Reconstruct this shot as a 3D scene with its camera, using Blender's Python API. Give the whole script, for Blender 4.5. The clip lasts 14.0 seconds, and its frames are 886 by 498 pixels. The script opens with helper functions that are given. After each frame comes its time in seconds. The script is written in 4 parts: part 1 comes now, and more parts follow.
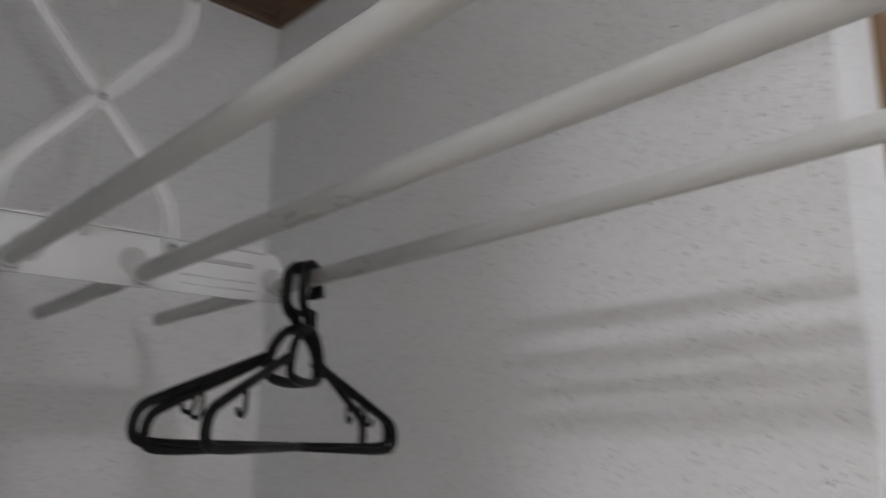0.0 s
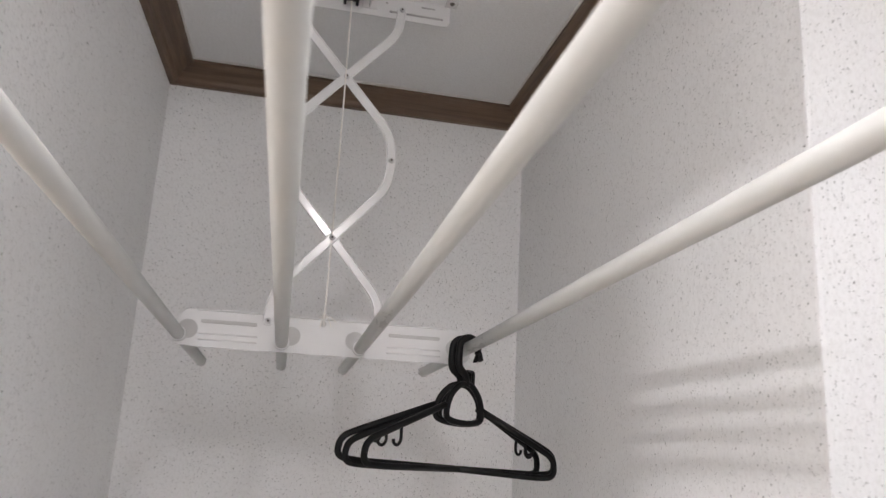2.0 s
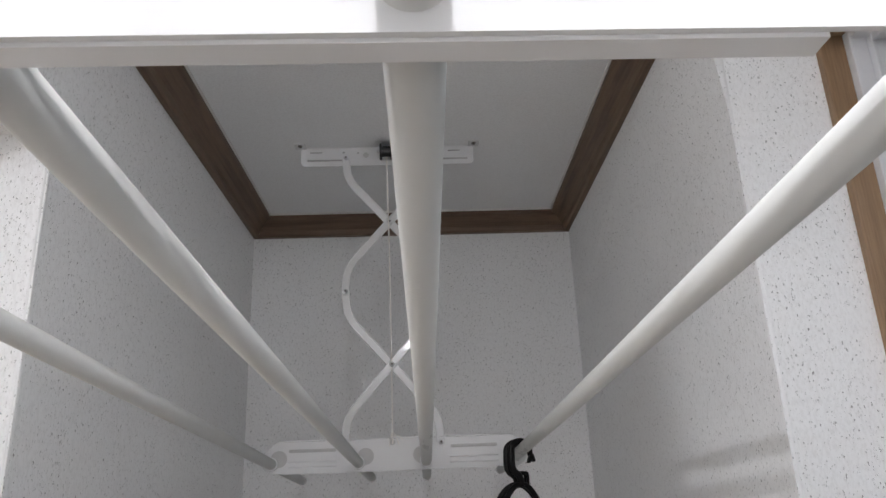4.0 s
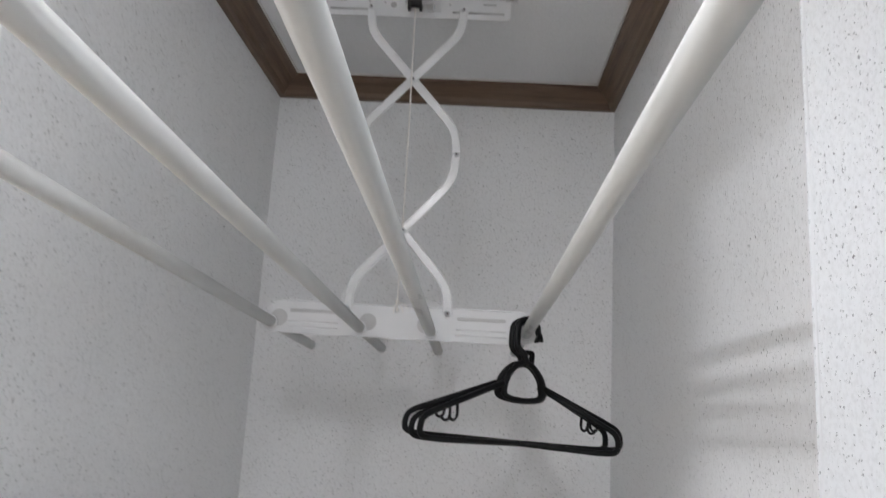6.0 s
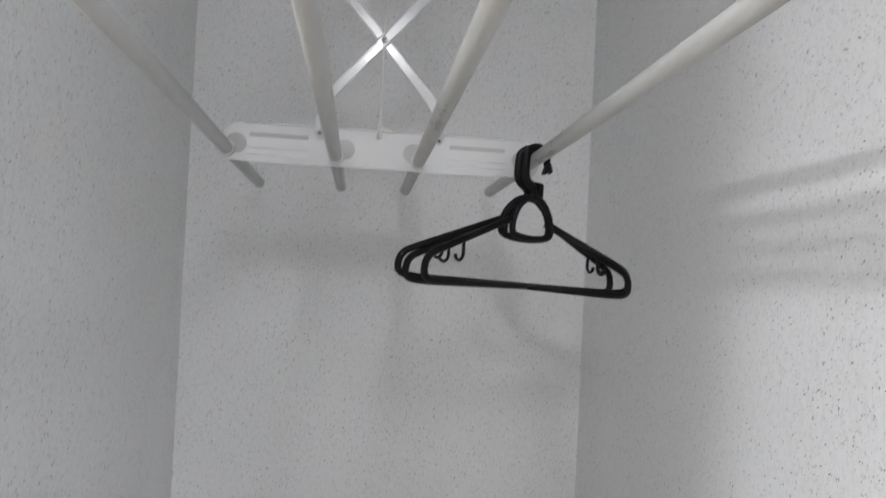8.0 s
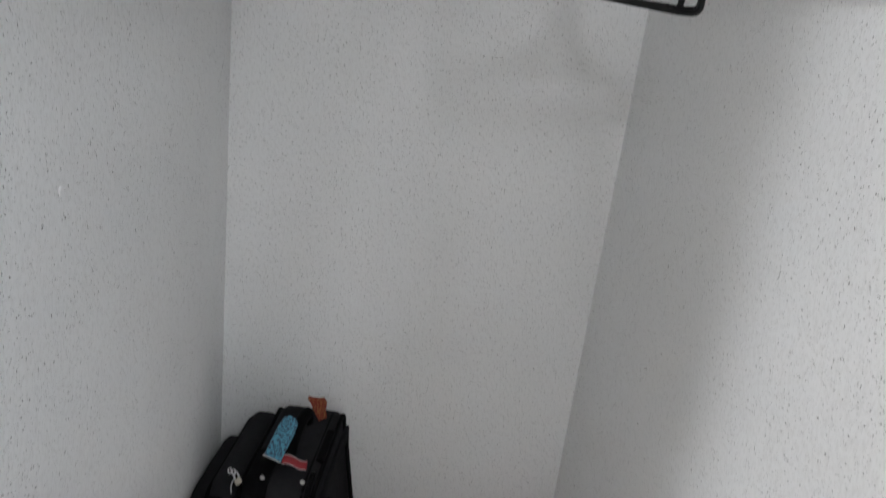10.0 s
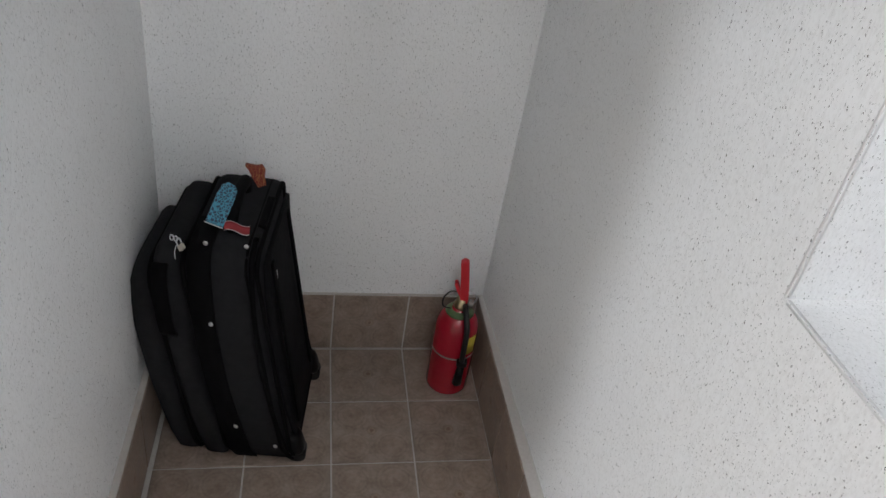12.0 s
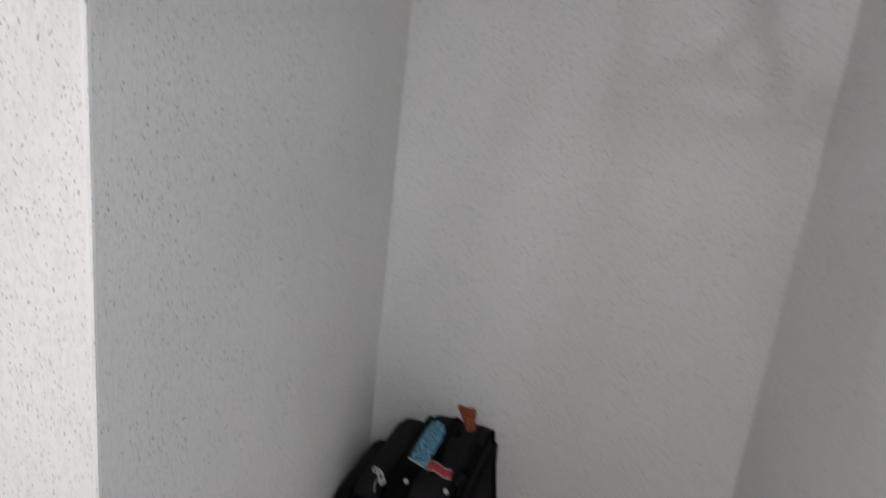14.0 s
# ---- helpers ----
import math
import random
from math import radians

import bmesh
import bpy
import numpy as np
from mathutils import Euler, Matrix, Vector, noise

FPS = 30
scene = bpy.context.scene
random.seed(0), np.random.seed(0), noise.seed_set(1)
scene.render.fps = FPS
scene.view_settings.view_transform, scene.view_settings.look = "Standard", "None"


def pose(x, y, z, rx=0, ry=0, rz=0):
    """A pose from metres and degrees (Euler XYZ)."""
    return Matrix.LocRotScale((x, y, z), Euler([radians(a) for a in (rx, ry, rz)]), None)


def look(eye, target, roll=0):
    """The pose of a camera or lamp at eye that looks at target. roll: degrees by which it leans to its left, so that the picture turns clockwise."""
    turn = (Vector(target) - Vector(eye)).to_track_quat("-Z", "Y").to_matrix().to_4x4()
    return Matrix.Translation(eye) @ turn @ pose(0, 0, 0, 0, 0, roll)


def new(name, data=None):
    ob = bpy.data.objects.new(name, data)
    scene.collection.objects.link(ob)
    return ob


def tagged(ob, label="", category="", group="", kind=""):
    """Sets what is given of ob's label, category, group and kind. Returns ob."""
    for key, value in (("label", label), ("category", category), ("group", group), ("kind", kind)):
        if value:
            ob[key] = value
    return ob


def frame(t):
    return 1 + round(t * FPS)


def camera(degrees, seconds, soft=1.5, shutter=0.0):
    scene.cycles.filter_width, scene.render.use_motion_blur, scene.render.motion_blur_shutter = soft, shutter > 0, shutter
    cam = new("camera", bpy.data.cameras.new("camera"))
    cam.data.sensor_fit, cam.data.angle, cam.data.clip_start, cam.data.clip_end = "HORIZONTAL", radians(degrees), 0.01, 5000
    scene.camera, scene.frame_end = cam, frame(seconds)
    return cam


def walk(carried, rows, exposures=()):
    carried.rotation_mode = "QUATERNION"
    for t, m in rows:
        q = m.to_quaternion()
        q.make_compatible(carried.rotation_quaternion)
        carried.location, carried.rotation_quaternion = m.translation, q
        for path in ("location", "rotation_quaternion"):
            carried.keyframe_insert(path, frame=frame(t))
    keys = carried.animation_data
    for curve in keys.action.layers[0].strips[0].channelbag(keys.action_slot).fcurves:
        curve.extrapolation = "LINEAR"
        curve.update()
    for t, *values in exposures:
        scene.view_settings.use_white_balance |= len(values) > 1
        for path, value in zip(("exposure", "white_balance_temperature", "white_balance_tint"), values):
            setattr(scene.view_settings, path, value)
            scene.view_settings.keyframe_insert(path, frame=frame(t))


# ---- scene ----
cam = camera(61.1, 14.0, soft=1.4, shutter=0.5)
PATH = [
    (0, (0.106, -1.228, 1.594), (1.479, 0.163, 2.02), 0.5),
    (0.5, (0.204, -1.271, 1.623), (0.971, 0.517, 2.088), 5.5),
    (1, (0.212, -1.349, 1.624), (0.794, 0.499, 2.12), 5.7),
    (1.5, (0.236, -1.532, 1.604), (0.72, 0.336, 2.127), 3.7),
    (2, (0.304, -1.691, 1.614), (0.704, 0.212, 2.082), 3.1),
    (2.5, (0.384, -1.818, 1.61), (0.512, 0.116, 2.101), 3.7),
    (2.7, (0.402, -1.861, 1.625), (0.471, 0.068, 2.148), 2.8),
    (4.8, (0.429, -1.906, 1.656), (0.549, -0.022, 2.314), -4.1),
    (5, (0.442, -1.885, 1.65), (0.528, 0.004, 2.3), -3.3),
    (5.5, (0.48, -1.837, 1.632), (0.466, 0.1, 2.133), -0.0),
    (6, (0.495, -1.791, 1.621), (0.431, 0.169, 2.012), 3.3),
    (6.5, (0.424, -1.696, 1.616), (0.566, 0.277, 1.915), 3.4),
    (7, (0.364, -1.637, 1.601), (0.642, 0.33, 1.832), 2.1),
    (7.2, (0.355, -1.611, 1.597), (0.651, 0.357, 1.802), 0.7),
    (9.3, (0.321, -1.585, 1.556), (0.475, 0.375, 1.192), 6.9),
    (9.5, (0.316, -1.59, 1.548), (0.483, 0.358, 1.125), 6.8),
    (10, (0.312, -1.604, 1.531), (0.512, 0.28, 0.891), 7.0),
    (10.2, (0.308, -1.604, 1.529), (0.523, 0.257, 0.827), 7.1),
    (10.5, (0.309, -1.61, 1.519), (0.546, 0.214, 0.733), 8.0),
    (11, (0.302, -1.591, 1.517), (0.647, 0.068, 0.455), 9.4),
    (11.5, (0.315, -1.592, 1.51), (0.704, -0.038, 0.313), 10.3),
    (12, (0.306, -1.593, 1.497), (0.711, -0.001, 0.356), 9.9),
    (12.5, (0.296, -1.594, 1.493), (0.7, 0.019, 0.382), 10.5),
    (13, (0.29, -1.592, 1.495), (0.715, 0.046, 0.429), 10.9),
    (13.5, (0.285, -1.58, 1.476), (0.424, 0.175, 0.527), 7.2),
    (13.7, (0.29, -1.6, 1.436), (0.278, 0.256, 0.692), 6.7),
    (14, (0.322, -1.571, 1.444), (0.081, 0.327, 0.862), 6.7),
]
EXPOSURES = [(0, -0.2, 6550, 15), (0.5, 0.35, 6800, 18), (1, 0.62, 6830, 18), (2.5, 0.62, 6780, 17), (4.8, -0.2, 6400, 14), (5, -0.09, 6400, 14), (6, 0.45, 6400, 13.5), (7.2, 0.5, 6380, 13), (9.5, 0.39, 6400, 11.5), (11, 0.4, 6400, 11), (13, 0.42, 6500, 13), (14, 0.26, 6580, 14)]
walk(cam, [(t, look(eye, target, roll)) for t, eye, target, roll in PATH], EXPOSURES)


# ---- world and lamps ----
# BACK is an unseen closing wall, set near enough to bounce light north
W, CEIL, BACK = 0.848, 2.400, -2.95          # room width, ceiling height, wall behind the camera
# WIN_Y1 is out of view, cut short to leave more reflecting white wall
WIN_Y0, WIN_Y1, WIN_Z0, WIN_Z1 = -1.015, -1.98, 1.028, 2.268   # window opening in the east wall
DOOR_Y0, DOOR_Y1, DOOR_Z1 = -1.040, -2.35, 2.118             # doorway in the west wall

world = bpy.data.worlds.new("dusk")
scene.world = world
world.use_nodes = True
wn = world.node_tree
sky = wn.nodes.new("ShaderNodeTexSky")
sky.sky_type, sky.sun_disc, sky.sun_elevation, sky.sun_rotation = "NISHITA", False, radians(22), radians(200)
wn.links.new(sky.outputs["Color"], wn.nodes["Background"].inputs["Color"])
wn.nodes["Background"].inputs["Strength"].default_value = 0.15


# ---- materials ----


def mat(name):
    m = bpy.data.materials.new(name)
    m.use_nodes = True
    return m, m.node_tree, m.node_tree.nodes["Principled BSDF"]


def node(tree, kind, **values):
    n = tree.nodes.new(kind)
    for key, value in values.items():
        if key in n.inputs:
            n.inputs[key].default_value = value
    return n


def mapped(tree, scale, world_space=True):
    src = tree.nodes.new("ShaderNodeNewGeometry").outputs["Position"] if world_space else tree.nodes.new("ShaderNodeTexCoord").outputs["Object"]
    mp = tree.nodes.new("ShaderNodeMapping")
    mp.inputs["Scale"].default_value = scale
    tree.links.new(src, mp.inputs["Vector"])
    return mp.outputs["Vector"]


def ramp(tree, src, stops):
    r = tree.nodes.new("ShaderNodeValToRGB")
    while len(r.color_ramp.elements) < len(stops):
        r.color_ramp.elements.new(0.5)
    for e, (p, c) in zip(r.color_ramp.elements, stops):
        e.position, e.color = p, (*c, 1) if len(c) == 3 else c
    tree.links.new(src, r.inputs["Fac"])
    return r.outputs["Color"]


def mixed(tree, fac, a, b, how="MIX"):
    m = tree.nodes.new("ShaderNodeMix")
    m.data_type, m.blend_type = "RGBA", how
    for sock, v in ((m.inputs[0], fac), (m.inputs[6], a), (m.inputs[7], b)):
        if isinstance(v, (int, float)):
            sock.default_value = v
        elif isinstance(v, tuple):
            sock.default_value = (*v, 1)
        else:
            tree.links.new(v, sock)
    return m.outputs[2]


def bump(tree, bsdf, height, strength, distance, under=None):
    b = node(tree, "ShaderNodeBump", Strength=strength, Distance=distance)
    tree.links.new(height, b.inputs["Height"])
    if under:
        tree.links.new(under, b.inputs["Normal"])
    tree.links.new(b.outputs["Normal"], bsdf.inputs["Normal"])
    return b.outputs["Normal"]


def noise_tex(tree, vec, scale, detail=3.0, rough=0.55):
    n = node(tree, "ShaderNodeTexNoise", Scale=scale, Detail=detail, Roughness=rough)
    tree.links.new(vec, n.inputs["Vector"])
    return n.outputs["Fac"]


def math_node(tree, op, a, b):
    n = tree.nodes.new("ShaderNodeMath")
    n.operation = op
    for i, v in enumerate((a, b)):
        if isinstance(v, (int, float)):
            n.inputs[i].default_value = v
        else:
            tree.links.new(v, n.inputs[i])
    return n.outputs[0]


def speckled_paper(name, base, specks=True, tone=(0.07, 0.065, 0.06)):
    """Embossed wallpaper with small dark flecks, drawn mostly upright."""
    m, t, p = mat(name)
    pos = mapped(t, (1, 1, 1))
    cloud = noise_tex(t, pos, 2.2, 2)
    colour = ramp(t, cloud, [(0.3, tuple(c * 0.95 for c in base)), (0.7, base)])
    fine = noise_tex(t, mapped(t, (1, 1, 0.45)), 260, 3, 0.7)
    colour = mixed(t, 0.36, colour, ramp(t, fine, [(0.33, (0.74, 0.73, 0.72)), (0.55, (1, 1, 1))]), "MULTIPLY")
    if specks:
        warp = t.nodes.new("ShaderNodeVectorMath")
        warp.operation = "ADD"
        wob = node(t, "ShaderNodeTexNoise", Scale=70.0, Detail=1.0)
        t.links.new(pos, wob.inputs["Vector"])
        sc = t.nodes.new("ShaderNodeVectorMath")
        sc.operation = "SCALE"
        sc.inputs["Scale"].default_value = 0.006
        t.links.new(wob.outputs["Color"], sc.inputs[0])
        t.links.new(mapped(t, (1, 1, 0.5)), warp.inputs[0])
        t.links.new(sc.outputs[0], warp.inputs[1])
        for scale, size, keep, dark in ((125, 0.135, 0.62, 1.0), (205, 0.19, 0.62, 1.0), (330, 0.26, 0.80, 0.5)):
            v = node(t, "ShaderNodeTexVoronoi", Scale=float(scale))
            t.links.new(warp.outputs[0], v.inputs["Vector"])
            near = math_node(t, "LESS_THAN", v.outputs["Distance"], size)
            sep = t.nodes.new("ShaderNodeSeparateColor")
            t.links.new(v.outputs["Color"], sep.inputs[0])
            clump = noise_tex(t, pos, 14, 2)
            gate = math_node(t, "LESS_THAN", sep.outputs["Red"], math_node(t, "MULTIPLY", clump, keep * 2))
            depth = math_node(t, "MULTIPLY", math_node(t, "ADD", math_node(t, "MULTIPLY", math_node(t, "POWER", sep.outputs["Green"], 1.2), 0.75), 0.25), dark)
            torn = math_node(t, "GREATER_THAN", noise_tex(t, pos, 420, 1), 0.49)
            fleck = math_node(t, "MULTIPLY", math_node(t, "MULTIPLY", near, math_node(t, "MULTIPLY", gate, torn)), depth)
            colour = mixed(t, fleck, colour, tone)
    t.links.new(colour, p.inputs["Base Color"])
    p.inputs["Roughness"].default_value = 0.72
    weave = noise_tex(t, mapped(t, (1, 1, 0.4)), 170, 4, 0.65)
    n1 = bump(t, p, weave, 0.24, 0.0009)
    lumps = noise_tex(t, pos, 9, 2)
    bump(t, p, lumps, 0.10, 0.003, n1)
    return m


def plain(name, colour, rough, metal=0.0, grain=0.06, scale=60.0, relief=0.1, depth=0.0006, coat=0.0):
    m, t, p = mat(name)
    vec = mapped(t, (1, 1, 1), False)
    n = noise_tex(t, vec, scale, 4)
    big = noise_tex(t, vec, scale * 0.08, 2)
    c = mixed(t, n, tuple(max(0, x * (1 - grain)) for x in colour), tuple(min(1, x * (1 + grain)) for x in colour))
    c = mixed(t, 0.25, c, ramp(t, big, [(0.3, (0.8, 0.8, 0.8)), (0.7, (1, 1, 1))]), "MULTIPLY")
    t.links.new(c, p.inputs["Base Color"])
    r = ramp(t, big, [(0.2, (rough * 0.8,) * 3), (0.8, (min(1, rough * 1.2),) * 3)])
    t.links.new(r, p.inputs["Roughness"])
    p.inputs["Metallic"].default_value = metal
    p.inputs["Coat Weight"].default_value = coat
    bump(t, p, n, relief, depth)
    return m


def wood(name, dark, light, axis, rough=0.45):
    m, t, p = mat(name)
    stretch = [38, 38, 38]
    stretch[axis] = 1.6
    g = noise_tex(t, mapped(t, tuple(stretch)), 1.6, 6, 0.65)
    c = ramp(t, g, [(0.3, dark), (0.55, light), (0.75, tuple(x * 0.8 for x in light))])
    f = noise_tex(t, mapped(t, tuple(x * 6 for x in stretch)), 2.0, 3, 0.6)
    c = mixed(t, 0.4, c, ramp(t, f, [(0.35, (0.6, 0.56, 0.52)), (0.6, (1, 1, 1))]), "MULTIPLY")
    t.links.new(c, p.inputs["Base Color"])
    p.inputs["Roughness"].default_value = rough
    bump(t, p, f, 0.2, 0.0008)
    return m


def tile_material(name, dark, light):
    m, t, p = mat(name)
    vec = mapped(t, (1, 1, 1))
    info = t.nodes.new("ShaderNodeObjectInfo")
    a = noise_tex(t, vec, 26, 5, 0.65)
    b = noise_tex(t, vec, 130, 3, 0.6)
    c = ramp(t, a, [(0.32, dark), (0.62, light), (0.8, tuple(x * 1.12 for x in light))])
    c = mixed(t, 0.35, c, ramp(t, b, [(0.35, (0.62, 0.6, 0.58)), (0.65, (1, 1, 1))]), "MULTIPLY")
    face = t.nodes.new("ShaderNodeTexCoord").outputs["Object"]
    fold = t.nodes.new("ShaderNodeVectorMath")
    fold.operation = "ABSOLUTE"
    t.links.new(face, fold.inputs[0])

    def rings(source, centre, stops):
        d = t.nodes.new("ShaderNodeVectorMath")
        d.operation = "DISTANCE"
        d.inputs[1].default_value = centre
        t.links.new(source, d.inputs[0])
        worn = math_node(t, "ADD", math_node(t, "MULTIPLY", d.outputs["Value"], 10.0), math_node(t, "MULTIPLY", math_node(t, "SUBTRACT", a, 0.5), 0.10))
        return ramp(t, worn, stops)
    one = (1, 1, 1)
    disc = rings(fold.outputs[0], (0.050, 0.050, 0.0), [(0.0, (0.80, 0.66, 0.58)), (0.10, (1.02, 1, 0.97)), (0.19, (0.90, 0.80, 0.74)), (0.30, (1.04, 1.02, 1.0)), (0.345, (0.78, 0.72, 0.68)), (0.39, (1.08, 1.07, 1.06)), (0.44, (0.86, 0.82, 0.78)), (0.50, one)])
    rose = rings(face, (0, 0, 0), [(0.0, (0.52, 0.36, 0.28)), (0.045, (0.66, 0.5, 0.42)), (0.075, (1.05, 1.04, 1.0)), (0.115, (0.80, 0.72, 0.66)), (0.15, one)])
    c = mixed(t, 0.5, c, disc, "MULTIPLY")
    c = mixed(t, 0.75, c, rose, "MULTIPLY")
    shade = ramp(t, info.outputs["Random"], [(0.0, (0.88, 0.88, 0.88)), (1.0, (1.0, 0.99, 0.98))])
    c = mixed(t, 1.0, c, shade, "MULTIPLY")
    t.links.new(c, p.inputs["Base Color"])
    t.links.new(ramp(t, a, [(0.3, (0.34,) * 3), (0.7, (0.52,) * 3)]), p.inputs["Roughness"])
    bump(t, p, b, 0.15, 0.0008)
    return m


def fabric(name, colour, scale=900.0):
    m, t, p = mat(name)
    vec = mapped(t, (1, 1, 1), False)
    w = t.nodes.new("ShaderNodeTexChecker")
    w.inputs["Scale"].default_value = scale
    t.links.new(vec, w.inputs["Vector"])
    n = noise_tex(t, vec, 55, 4)
    c = mixed(t, n, tuple(x * 0.7 for x in colour), tuple(x * 1.35 for x in colour))
    dust = noise_tex(t, vec, 8, 3)
    c = mixed(t, 0.5, c, ramp(t, dust, [(0.35, (0.75, 0.75, 0.75)), (0.75, (1.0, 1.0, 1.0))]), "MULTIPLY")
    t.links.new(c, p.inputs["Base Color"])
    p.inputs["Roughness"].default_value = 0.85
    p.inputs["Specular IOR Level"].default_value = 0.08
    n1 = bump(t, p, w.outputs["Fac"], 0.25, 0.0006)
    bump(t, p, noise_tex(t, vec, 18, 2), 0.45, 0.006, n1)
    return m


def patterned(name, ground, mark, scale, edge=0.07):
    """A printed tag: short pale strokes on a coloured ground."""
    m, t, p = mat(name)
    v = node(t, "ShaderNodeTexVoronoi", Scale=scale)
    v.feature = "DISTANCE_TO_EDGE"
    t.links.new(mapped(t, (1, 1, 1), False), v.inputs["Vector"])
    line = math_node(t, "LESS_THAN", v.outputs["Distance"], edge)
    t.links.new(mixed(t, line, ground, mark), p.inputs["Base Color"])
    p.inputs["Roughness"].default_value = 0.5
    return m


PAPER = speckled_paper("speckled_wallpaper", (0.925, 0.93, 0.932))
CEILING_PAPER = speckled_paper("ceiling_paper", (0.88, 0.888, 0.892), specks=False)
BEAD = plain("corner_bead", (0.91, 0.91, 0.91), 0.7)
CAULK = plain("white_caulk", (0.80, 0.79, 0.77), 0.7, relief=0.3)
MOULD_X = wood("brown_wood_x", (0.075, 0.045, 0.026), (0.165, 0.102, 0.062), 0)
MOULD_Y = wood("brown_wood_y", (0.075, 0.045, 0.026), (0.165, 0.102, 0.062), 1)
TAN_Z = wood("tan_wood_z", (0.19, 0.115, 0.062), (0.30, 0.19, 0.105), 2)
TAN_Y = wood("tan_wood_y", (0.19, 0.115, 0.062), (0.30, 0.19, 0.105), 1)
PVC = plain("white_window_plastic", (0.72, 0.73, 0.75), 0.35)
SASH = plain("dark_brown_sash", (0.055, 0.026, 0.022), 0.4)
TILE = tile_material("taupe_tile", (0.255, 0.197, 0.164), (0.385, 0.305, 0.255))
GROUT = plain("pale_grout", (0.56, 0.53, 0.50), 0.9, grain=0.15, scale=120, relief=0.4)
ENAMEL = plain("white_enamel", (0.80, 0.803, 0.805), 0.2, grain=0.02, scale=25, relief=0.03, coat=0.3)
BAR_WHITE = plain("white_bar_coating", (0.67, 0.676, 0.658), 0.52, grain=0.03, scale=40, relief=0.06)


def scuffed(name, colour, y0, y1):
    """The bar coating with grey rub marks along one stretch."""
    m, t, p = mat(name)
    vec = mapped(t, (1, 1, 1))
    sep = t.nodes.new("ShaderNodeSeparateXYZ")
    t.links.new(vec, sep.inputs[0])
    band = math_node(t, "MULTIPLY", math_node(t, "GREATER_THAN", sep.outputs["Y"], y0), math_node(t, "LESS_THAN", sep.outputs["Y"], y1))
    rub = math_node(t, "GREATER_THAN", noise_tex(t, mapped(t, (90, 14, 90)), 1.0, 4, 0.7), 0.57)
    c = mixed(t, noise_tex(t, vec, 40, 3), tuple(x * 0.96 for x in colour), colour)
    c = mixed(t, math_node(t, "MULTIPLY", math_node(t, "MULTIPLY", band, rub), 0.34), c, (0.22, 0.21, 0.20))
    t.links.new(c, p.inputs["Base Color"])
    p.inputs["Roughness"].default_value = 0.52
    return m


BAR_SCUFFED = scuffed("scuffed_bar_coating", (0.67, 0.676, 0.658), -0.86, -0.70)
BAR_RUBBED = scuffed("hanger_rubbed_bar_coating", (0.67, 0.676, 0.658), -0.66, -0.51)
# grey of solid plugs, standing in for shade inside the end plates' holes
HOLE_SHADE = plain("painted_hole_shade", (0.56, 0.555, 0.55), 0.7)
# darker grey that paints shade into the ceiling brackets' uncut slots
SLOT_SHADE = plain("painted_slot_shade", (0.42, 0.415, 0.41), 0.8)
SCREW_DARK = plain("dull_dark_screw", (0.12, 0.11, 0.10), 0.5, metal=0.5)
STEEL = plain("zinc_screw", (0.66, 0.66, 0.67), 0.34, metal=0.55, scale=200)
DARK = plain("black_rubber", (0.006, 0.006, 0.0065), 0.55)
CORD = plain("white_cord", (0.84, 0.81, 0.77), 0.85, grain=0.2, scale=900, relief=0.5)
BLACK_PLASTIC = plain("black_plastic", (0.003, 0.003, 0.0034), 0.42, relief=0.12, scale=120)
CASE = fabric("black_suitcase_fabric", (0.011, 0.011, 0.012))
CASE_GREY = fabric("charcoal_suitcase_fabric", (0.0205, 0.0205, 0.022))
STRAP = fabric("black_webbing", (0.0042, 0.0042, 0.0046), 500)
BLACK_PLASTIC.node_tree.nodes["Principled BSDF"].inputs["Specular IOR Level"].default_value = 0.25
BAND_GREY = plain("dull_grey_metal", (0.22, 0.21, 0.20), 0.45, metal=0.5)
RED = plain("red_enamel", (0.33, 0.007, 0.020), 0.24, grain=0.08, scale=30, relief=0.05, coat=0.2)
RED_LEVER = plain("red_lever_paint", (0.55, 0.02, 0.03), 0.38)
BRASS = plain("dull_brass", (0.45, 0.37, 0.22), 0.4, metal=0.9)
YELLOW = plain("yellow_sticker", (0.55, 0.45, 0.05), 0.5)
GREEN = plain("green_sticker", (0.08, 0.13, 0.045), 0.5)
BRASS_PALE = plain("pale_brass", (0.50, 0.46, 0.38), 0.4, metal=0.4)
PIN = plain("white_rivet", (0.50, 0.49, 0.47), 0.35, metal=0.3)
BLUE_TAG = patterned("blue_tag_print", (0.006, 0.035, 0.075), (0.035, 0.23, 0.34), 170.0, 0.12)
ORANGE_TAG = patterned("orange_tag_print", (0.17, 0.008, 0.005), (0.36, 0.17, 0.06), 150.0, 0.06)
RED_RIBBON = plain("red_ribbon", (0.27, 0.014, 0.020), 0.6, grain=0.2, scale=400)
WHITE_TAG = plain("white_tag_edge", (0.48, 0.47, 0.46), 0.6)


def glowing(name, colour, strength):
    m, t, p = mat(name)
    p.inputs["Base Color"].default_value = (0.8, 0.8, 0.8, 1)
    p.inputs["Emission Color"].default_value = (*colour, 1)
    p.inputs["Emission Strength"].default_value = strength
    return m


